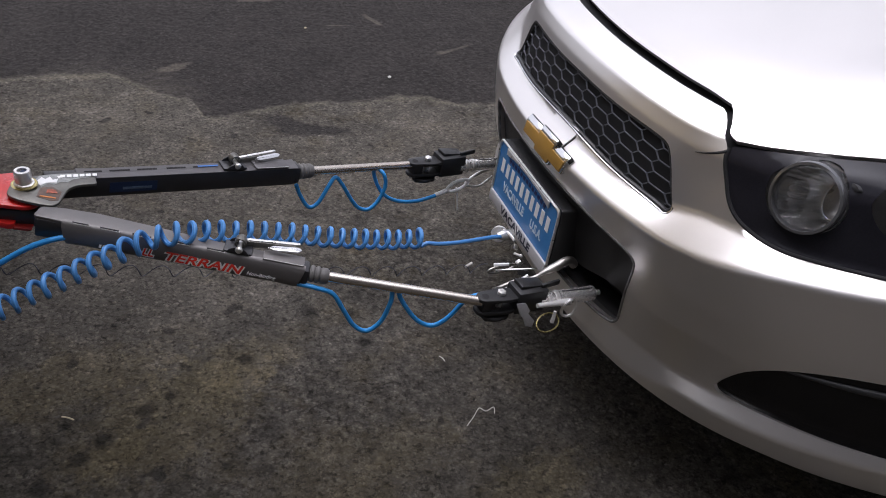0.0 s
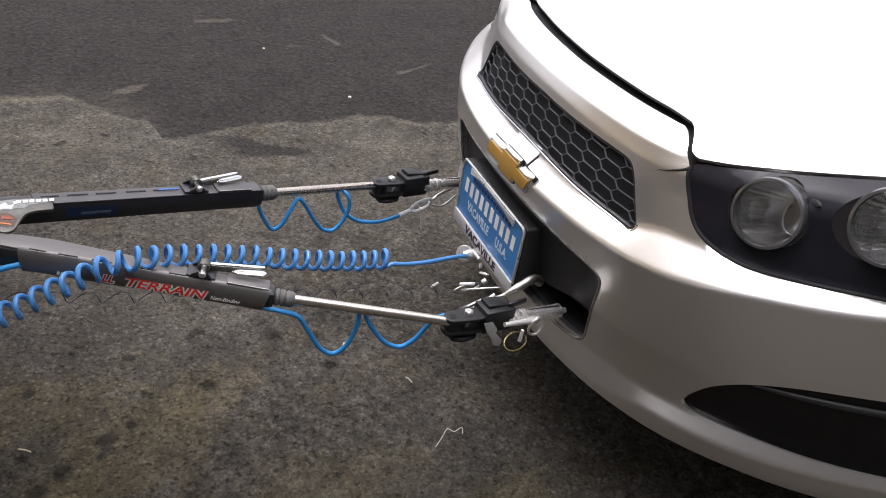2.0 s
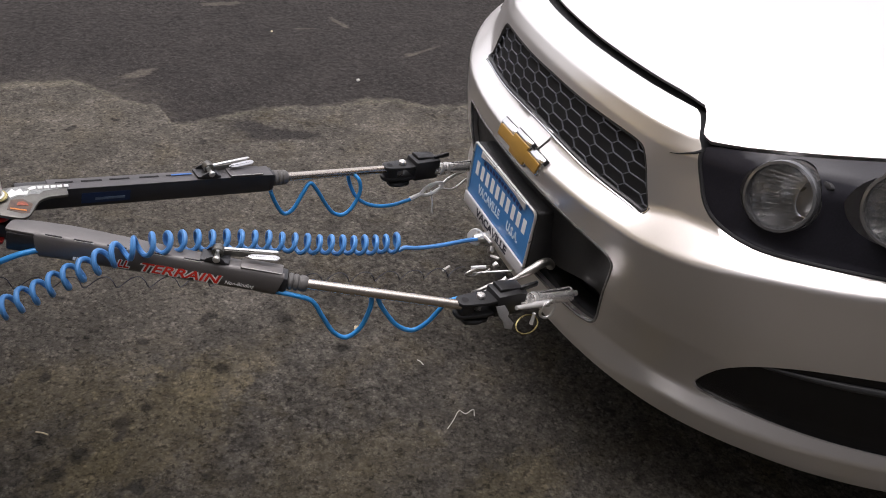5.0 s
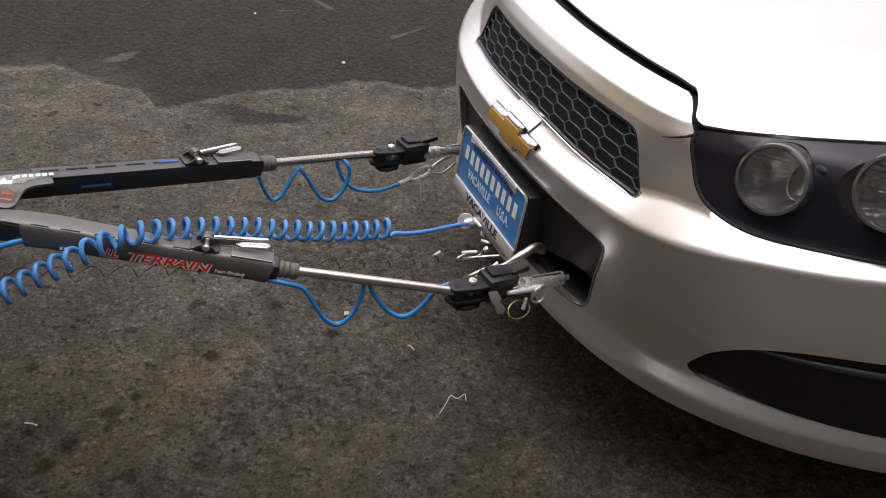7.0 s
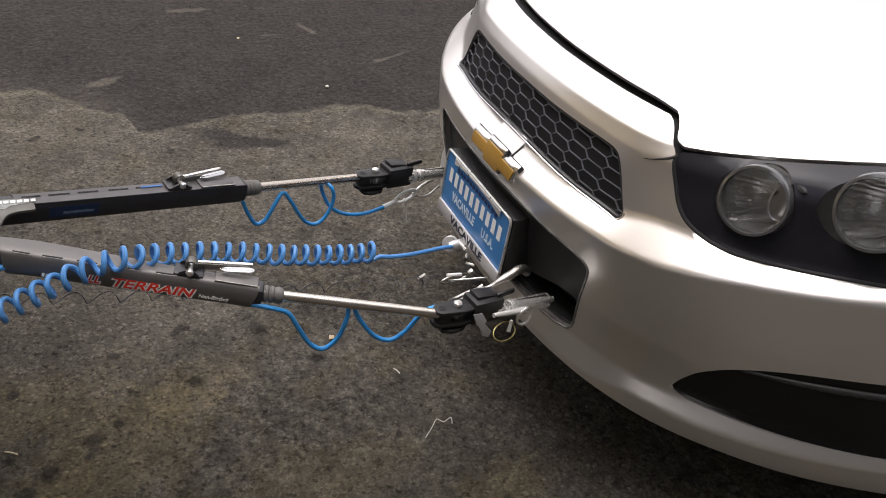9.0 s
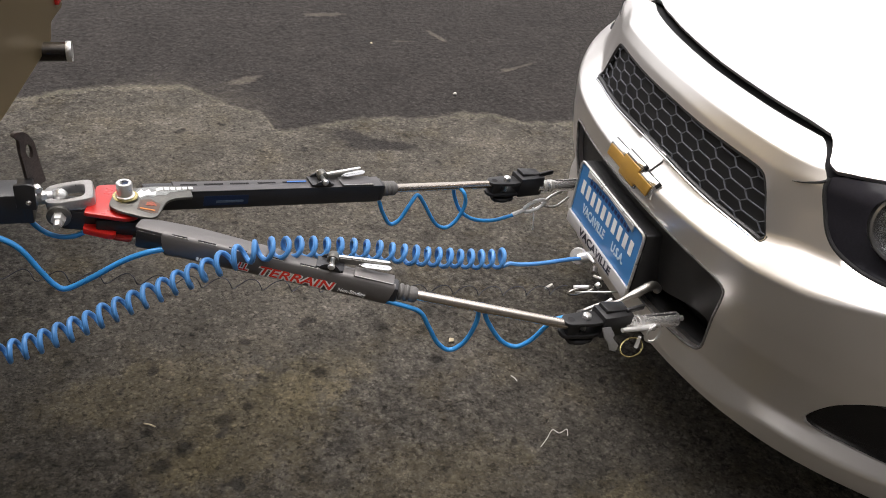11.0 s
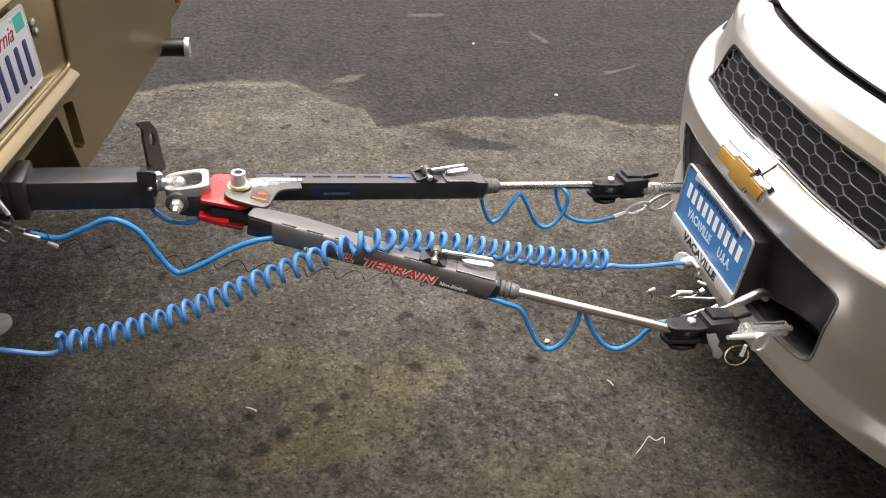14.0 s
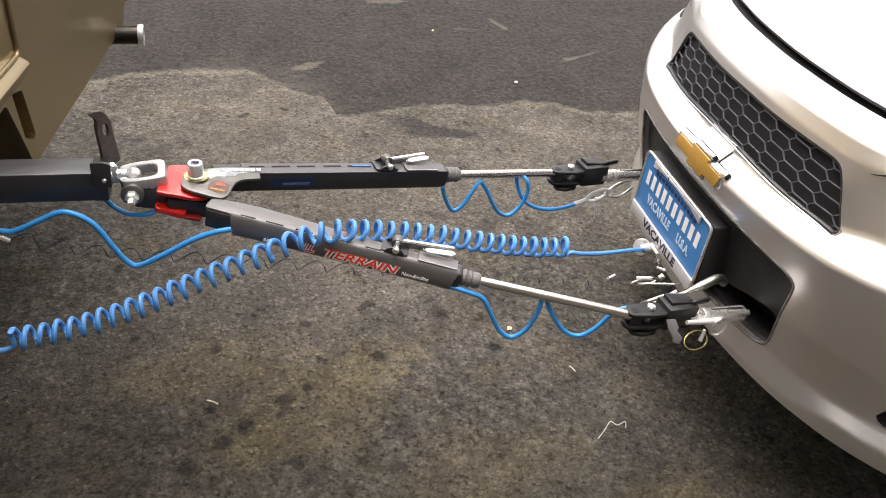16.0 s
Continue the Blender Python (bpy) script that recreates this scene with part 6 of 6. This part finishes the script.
# ---------- cables ----------
def build_coil_cable():
    t = thing("coiled_cable", (-0.8, -0.13, 0.5), "long coiled blue electrical cable draped over the tow bar", "cable")
    spine = curve_points([(-1.300, -0.197, 0.394), (-1.202, -0.184, 0.402), (-1.101, -0.170, 0.427), (-0.997, -0.156, 0.466), (-0.892, -0.158, 0.517), (-0.841, -0.167, 0.547), (-0.789, -0.170, 0.571), (-0.738, -0.157, 0.569), (-0.681, -0.130, 0.548), (-0.567, -0.099, 0.513), (-0.445, -0.083, 0.477), (-0.33, -0.068, 0.449), (-0.245, -0.057, 0.436)], 40)
    seg = [0.0]
    for a, b in zip(spine, spine[1:]):
        seg.append(seg[-1] + (b - a).length)
    total, pts = seg[-1], []
    turns, r = 41.5, 0.0172
    n = 41 * 22
    xs = np.array([q.x for q in spine]), np.array([q.y for q in spine]), np.array([q.z for q in spine])
    for i in range(n + 1):
        k = i / n
        s = total * (0.98 * k + 0.02 * k * k - 0.10 * math.sin(2 * math.pi * k) / (2 * math.pi))
        c = Vector([float(np.interp(s, seg, w)) for w in xs])
        c2 = Vector([float(np.interp(min(total, s + 0.02), seg, w)) - float(np.interp(max(0, s - 0.02), seg, w)) for w in xs]).normalized()
        side = c2.cross(Vector((0, 0, 1))).normalized()
        top = side.cross(c2)
        a = 2 * math.pi * turns * k + math.pi / 2
        rr = r * (1 + 0.05 * math.sin(a * 0.37) + 0.12 * max(0.0, (k - 0.965) / 0.035))
        pts.append(c + rr * (math.cos(a) * side + math.sin(a) * top))
    lead = curve_points([(-1.416, -0.206, 0.398), (-1.37, -0.204, 0.386), (-1.325, -0.2, 0.374), (-1.302, -0.197, 0.380), pts[0] + Vector((-0.002, 0.004, -0.012))], 8)
    tail = curve_points([pts[-1] + Vector((0.006, 0.003, 0.001)), pts[-1] + Vector((0.016, 0.005, 0.002)), (-0.205, -0.051, 0.413), (-0.15, -0.040, 0.404), (-0.07, -0.012, 0.388), (-0.03, 0.0, 0.379)], 8)
    wpart("coil", sweep(bmesh.new(), lead + pts + tail, 0.0047, 8), COIL, t, "blue coiled jacket")
    m = PLATE_M
    plug = wpart("plug_body", lathe(bmesh.new(), [(0, -0.002), (0.009, 0), (0.0125, 0.005), (0.0125, 0.024), (0.010, 0.034), (0.006, 0.044), (0, 0.044)], frame_of((-0.002, 0.006, 0.377), (-1, -0.1, 0.1)) @ pose(0, 0, 0, 0, 90, 0)), ZINC, t, "bright metal plug")
    wpart("plug_lid", lathe(bmesh.new(), [(0, 0), (0.019, 0.0), (0.020, 0.003), (0.018, 0.006), (0, 0.007)], Matrix.Translation((-0.030, 0.020, 0.371)) @ pose(0, 0, 0, 25, -58, 20), 24), ZINC, plug, "round pale socket lid")
    for place, size, turn, mat in (((-0.016, -0.012, 0.385), (0.012, 0.030, 0.007), (12, 40, 18), BRIGHT), ((-0.015, -0.034, 0.369), (0.012, 0.014, 0.016), (30, 20, -15), WORN_STEEL), ((-0.012, -0.052, 0.362), (0.008, 0.022, 0.006), (-10, 35, 30), BRIGHT), ((-0.014, -0.066, 0.350), (0.013, 0.010, 0.012), (5, 50, 10), ZINC), ((-0.010, -0.088, 0.338), (0.011, 0.030, 0.014), (-22, 10, 6), BLACK_PLASTIC), ((-0.012, -0.102, 0.328), (0.006, 0.012, 0.005), (-20, 10, 6), BRIGHT)):
        wpart("contact_lug", box(bmesh.new(), size, Matrix.Translation(place) @ pose(0, 0, 0, *turn), 0.002), mat, plug)
    # socket under the motorhome
    end = wpart("socket", lathe(bmesh.new(), [(0, -0.055), (0.022, -0.055), (0.026, -0.04), (0.026, -0.004), (0.030, 0.0), (0.026, 0.004), (0.010, 0.006), (0, 0.006)], Matrix.Translation((-1.425, -0.212, 0.405)) @ pose(0, 0, 0, 0, 96, 0)), BLACK_PLASTIC, t, "black round socket")
    wpart("socket_lid", prism(bmesh.new(), rounded([(-0.022, -0.026), (0.022, -0.026), (0.026, 0.010), (0.014, 0.038), (-0.014, 0.038), (-0.026, 0.010)], 0.012), 0.006, Matrix.Translation((-1.420, -0.205, 0.436)) @ pose(0, 0, 0, 20, 38, -70) @ Matrix.Diagonal((1.0, 1.5, 1, 1)), 0.002), SOCKET_GREY, end, "grey cast socket lid")
    wpart("cable_clip", box(bmesh.new(), (0.004, 0.012, 0.022), Matrix.Translation((-1.412, -0.206, 0.398)) @ pose(0, 0, 0, 0, 30, 0), 0.001), ZINC, end)
    return t


def safety_cable(name_label, ctrl, r=0.0046, n=10):
    pts = curve_points(ctrl, n)
    t = thing("safety_cable", pts[0], name_label, "cable", "blue safety cables")
    wpart("jacket", sweep(bmesh.new(), pts, r, 10), CABLE, t)
    return t


def thimble(t, a, b, w=0.012, r=0.0047):
    """A crimped wire eye: a sleeve that opens into a loop."""
    a, b = Vector(a), Vector(b)
    d = (b - a).normalized()
    up = d.cross(Vector((0, 1, 0))).normalized()
    ln = (b - a).length
    wpart("sleeve", sweep(bmesh.new(), [a, a + d * ln * 0.40], lambda k: 0.0062 - 0.0012 * k, 10), WHITE, t, "clear-white crimp sleeve")
    loop = [a + d * ln * (0.36 + 0.32 * (1 - math.cos(q))) + up * w * math.sin(q) for q in np.linspace(0, 2 * math.pi, 26, endpoint=False)]
    wpart("wire_eye", sweep(bmesh.new(), loop, r, 8, True), WHITE, t, "pale wire eye")


build_coil_cable()
FAR = safety_cable("blue coated safety cable looped round the rod", [(-0.477, 0.150, 0.462), (-0.466, 0.152, 0.430), (-0.447, 0.155, 0.398), (-0.425, 0.158, 0.405), (-0.402, 0.165, 0.440), (-0.384, 0.174, 0.459), (-0.366, 0.178, 0.436), (-0.342, 0.180, 0.392), (-0.322, 0.183, 0.366), (-0.298, 0.185, 0.359), (-0.276, 0.187, 0.378), (-0.260, 0.190, 0.415), (-0.264, 0.194, 0.445), (-0.277, 0.212, 0.452), (-0.280, 0.222, 0.432), (-0.262, 0.212, 0.388), (-0.225, 0.212, 0.360), (-0.170, 0.221, 0.347), (-0.112, 0.235, 0.350)])
thimble(FAR, (-0.114, 0.235, 0.350), (-0.022, 0.256, 0.372))
wpart("zip_tail", sweep(bmesh.new(), [(-0.055, 0.248, 0.360), (-0.050, 0.246, 0.335), (-0.046, 0.244, 0.296)], 0.0022, 6), WHITE, FAR, "thin white tie tail")
wpart("snap_hook", sweep(bmesh.new(), curve_points([(-0.03, 0.254, 0.366), (-0.005, 0.262, 0.382), (0.03, 0.270, 0.392), (0.07, 0.279, 0.395)], 8), 0.0042, 10), ZINC, FAR, "steel snap hook")
wpart("snap_gate", sweep(bmesh.new(), curve_points([(-0.03, 0.254, 0.362), (0.01, 0.26, 0.352), (0.05, 0.27, 0.372)], 8), 0.0032, 8), ZINC, FAR)
safety_cable("blue coated safety cable hanging in two loops under the rod", [(-0.545, -0.222, 0.482), (-0.515, -0.234, 0.478), (-0.482, -0.238, 0.462), (-0.462, -0.241, 0.425), (-0.440, -0.244, 0.385), (-0.414, -0.247, 0.369), (-0.388, -0.250, 0.392), (-0.373, -0.252, 0.438), (-0.368, -0.243, 0.461), (-0.360, -0.243, 0.461), (-0.351, -0.254, 0.438), (-0.322, -0.262, 0.396), (-0.290, -0.269, 0.381), (-0.262, -0.274, 0.400), (-0.240, -0.274, 0.428), (-0.222, -0.270, 0.441), (-0.200, -0.268, 0.444)])
LEFT = safety_cable("blue coated safety cable from the motorhome to the arm", [(-1.352, -0.056, 0.536), (-1.325, -0.061, 0.529), (-1.295, -0.066, 0.531), (-1.250, -0.073, 0.556), (-1.207, -0.080, 0.576), (-1.164, -0.087, 0.556), (-1.133, -0.092, 0.505), (-1.115, -0.095, 0.477), (-1.095, -0.098, 0.468), (-1.050, -0.105, 0.494), (-0.996, -0.112, 0.530), (-0.955, -0.116, 0.548), (-0.915, -0.112, 0.552)], 0.0052)
wpart("sleeve", sweep(bmesh.new(), [(-1.372, -0.054, 0.545), (-1.338, -0.058, 0.531)], lambda k: 0.004 + 0.003 * k, 10), CLEAR, LEFT, "clear crimp sleeve")
wpart("wire_end", sweep(bmesh.new(), [(-1.40, -0.052, 0.560), (-1.36, -0.055, 0.540)], 0.003, 8), ZINC, LEFT)
safety_cable("short blue safety cable under the swivel", [(-1.165, 0.02, 0.565), (-1.145, -0.005, 0.545), (-1.115, -0.022, 0.532), (-1.08, -0.028, 0.532), (-1.05, -0.022, 0.545), (-1.03, -0.01, 0.56)], 0.0048)

# quick link that ties the near cable to the car
LINK = thing("quick_link", (-0.1, -0.235, 0.45), "bright twisted steel link between bracket and car", "link")
wpart("link_bar", sweep(bmesh.new(), curve_points([(-0.168, -0.262, 0.448), (-0.149, -0.242, 0.432), (-0.106, -0.236, 0.441), (-0.072, -0.235, 0.442), (-0.046, -0.234, 0.453), (-0.022, -0.230, 0.460), (0.000, -0.224, 0.466), (0.018, -0.218, 0.462), (0.030, -0.214, 0.448)], 8), lambda k: 0.0042 + 0.0052 * ease(0.40, 0.60, k), 12), WORN_STEEL, LINK)
wpart("link_eye", sweep(bmesh.new(), curve_points([(-0.160, -0.252, 0.430), (-0.13, -0.238, 0.424), (-0.10, -0.232, 0.434), (-0.080, -0.230, 0.446)], 8), 0.0040, 10), ZINC, LINK)

# thin black coiled breakaway cord, its clip and tags
CORD = thing("breakaway_cord", (-0.7, -0.075, 0.42), "thin black coiled breakaway cord with a steel clip", "cord")
line = curve_points([(-1.345, -0.062, 0.535), (-1.198, -0.075, 0.494), (-0.96, -0.075, 0.458), (-0.773, -0.075, 0.430), (-0.60, -0.075, 0.405), (-0.415, -0.075, 0.383), (-0.242, -0.075, 0.363), (-0.100, -0.075, 0.352)], 44)
pts = [q + Vector((0.006 * math.sin(4 * math.pi * q.x / 0.056 * 0.5), 0.010 * math.cos(2 * math.pi * q.x / 0.056), 0.0095 * math.sin(2 * math.pi * q.x / 0.056))) for q in line]
wpart("cord", sweep(bmesh.new(), pts, 0.00095, 6), INK, CORD)
cl = [Vector((-0.062 + 0.034 * math.cos(a), -0.078 + 0.006 * math.cos(a), 0.349 + 0.009 * math.sin(a))) for a in np.linspace(0, 2 * math.pi, 24, endpoint=False)]
wpart("clip_loop", sweep(bmesh.new(), cl, 0.0023, 8, True), WORN_STEEL, CORD, "steel spring clip")
wpart("clip_sleeve", sweep(bmesh.new(), [(-0.080, -0.076, 0.360), (-0.046, -0.079, 0.359)], 0.0038, 8), WHITE, CORD, "white sleeve")
wpart("thin_rod", sweep(bmesh.new(), [(-0.075, -0.078, 0.346), (0.030, -0.11, 0.362)], 0.0020, 8), ZINC, CORD)
for x, z, a in ((-0.140, 0.365, -32), (-1.313, 0.521, 35)):
    wpart("tag", box(bmesh.new(), (0.020, 0.007, 0.007), Matrix.Translation((x, -0.075, z)) @ pose(0, 0, 0, 0, a, 0), 0.002), PAPER, CORD, "white plastic tag")


# ---------- litter on the ground ----------
def litter(name, label, bm, mat):
    ob = part(name, bm, mat)
    tagged(ob, label, "litter")
    return ob


litter("wire_scrap", "thin bent pale wire scrap on the asphalt", sweep(bmesh.new(), curve_points([(-0.141, -0.208, 0.003), (-0.118, -0.188, 0.006), (-0.096, -0.166, 0.008), (-0.082, -0.176, 0.005), (-0.062, -0.172, 0.010), (-0.064, -0.186, 0.003)], 6), 0.0008, 6), PAPER)
litter("dry_leaf", "small dry leaf on the asphalt", prism(bmesh.new(), rounded([(-0.010, -0.004), (0.004, -0.007), (0.011, 0.002), (0.0, 0.008)], 0.003), 0.002, Matrix.Translation((-0.245, 0.183, 0.002)) @ pose(0, 0, 0, 8, 5, 20), 0.0005), LEAF)
litter("pebble", "small white pebble on the asphalt", lathe(bmesh.new(), [(0, 0.009), (0.005, 0.008), (0.008, 0.004), (0.006, 0.0), (0, 0)], Matrix.Translation((0.2, 1.672, 0.0)), 9), PAPER)
litter("pebble", "tiny pale pebble on the dark asphalt", lathe(bmesh.new(), [(0, 0.006), (0.004, 0.005), (0.006, 0.002), (0.004, 0.0), (0, 0)], Matrix.Translation((-0.040, 2.218, 0.0)), 8), LEAF)
litter("twig", "short pale twig on the asphalt", sweep(bmesh.new(), curve_points([(-1.004, 0.008, 0.003), (-0.992, 0.001, 0.005), (-0.980, -0.006, 0.003)], 5), 0.0016, 6), LEAF)
litter("twig", "thin pale sliver on the asphalt", sweep(bmesh.new(), curve_points([(-0.130, 0.030, 0.002), (-0.125, 0.020, 0.004), (-0.121, 0.009, 0.002)], 5), 0.0011, 6), PAPER)
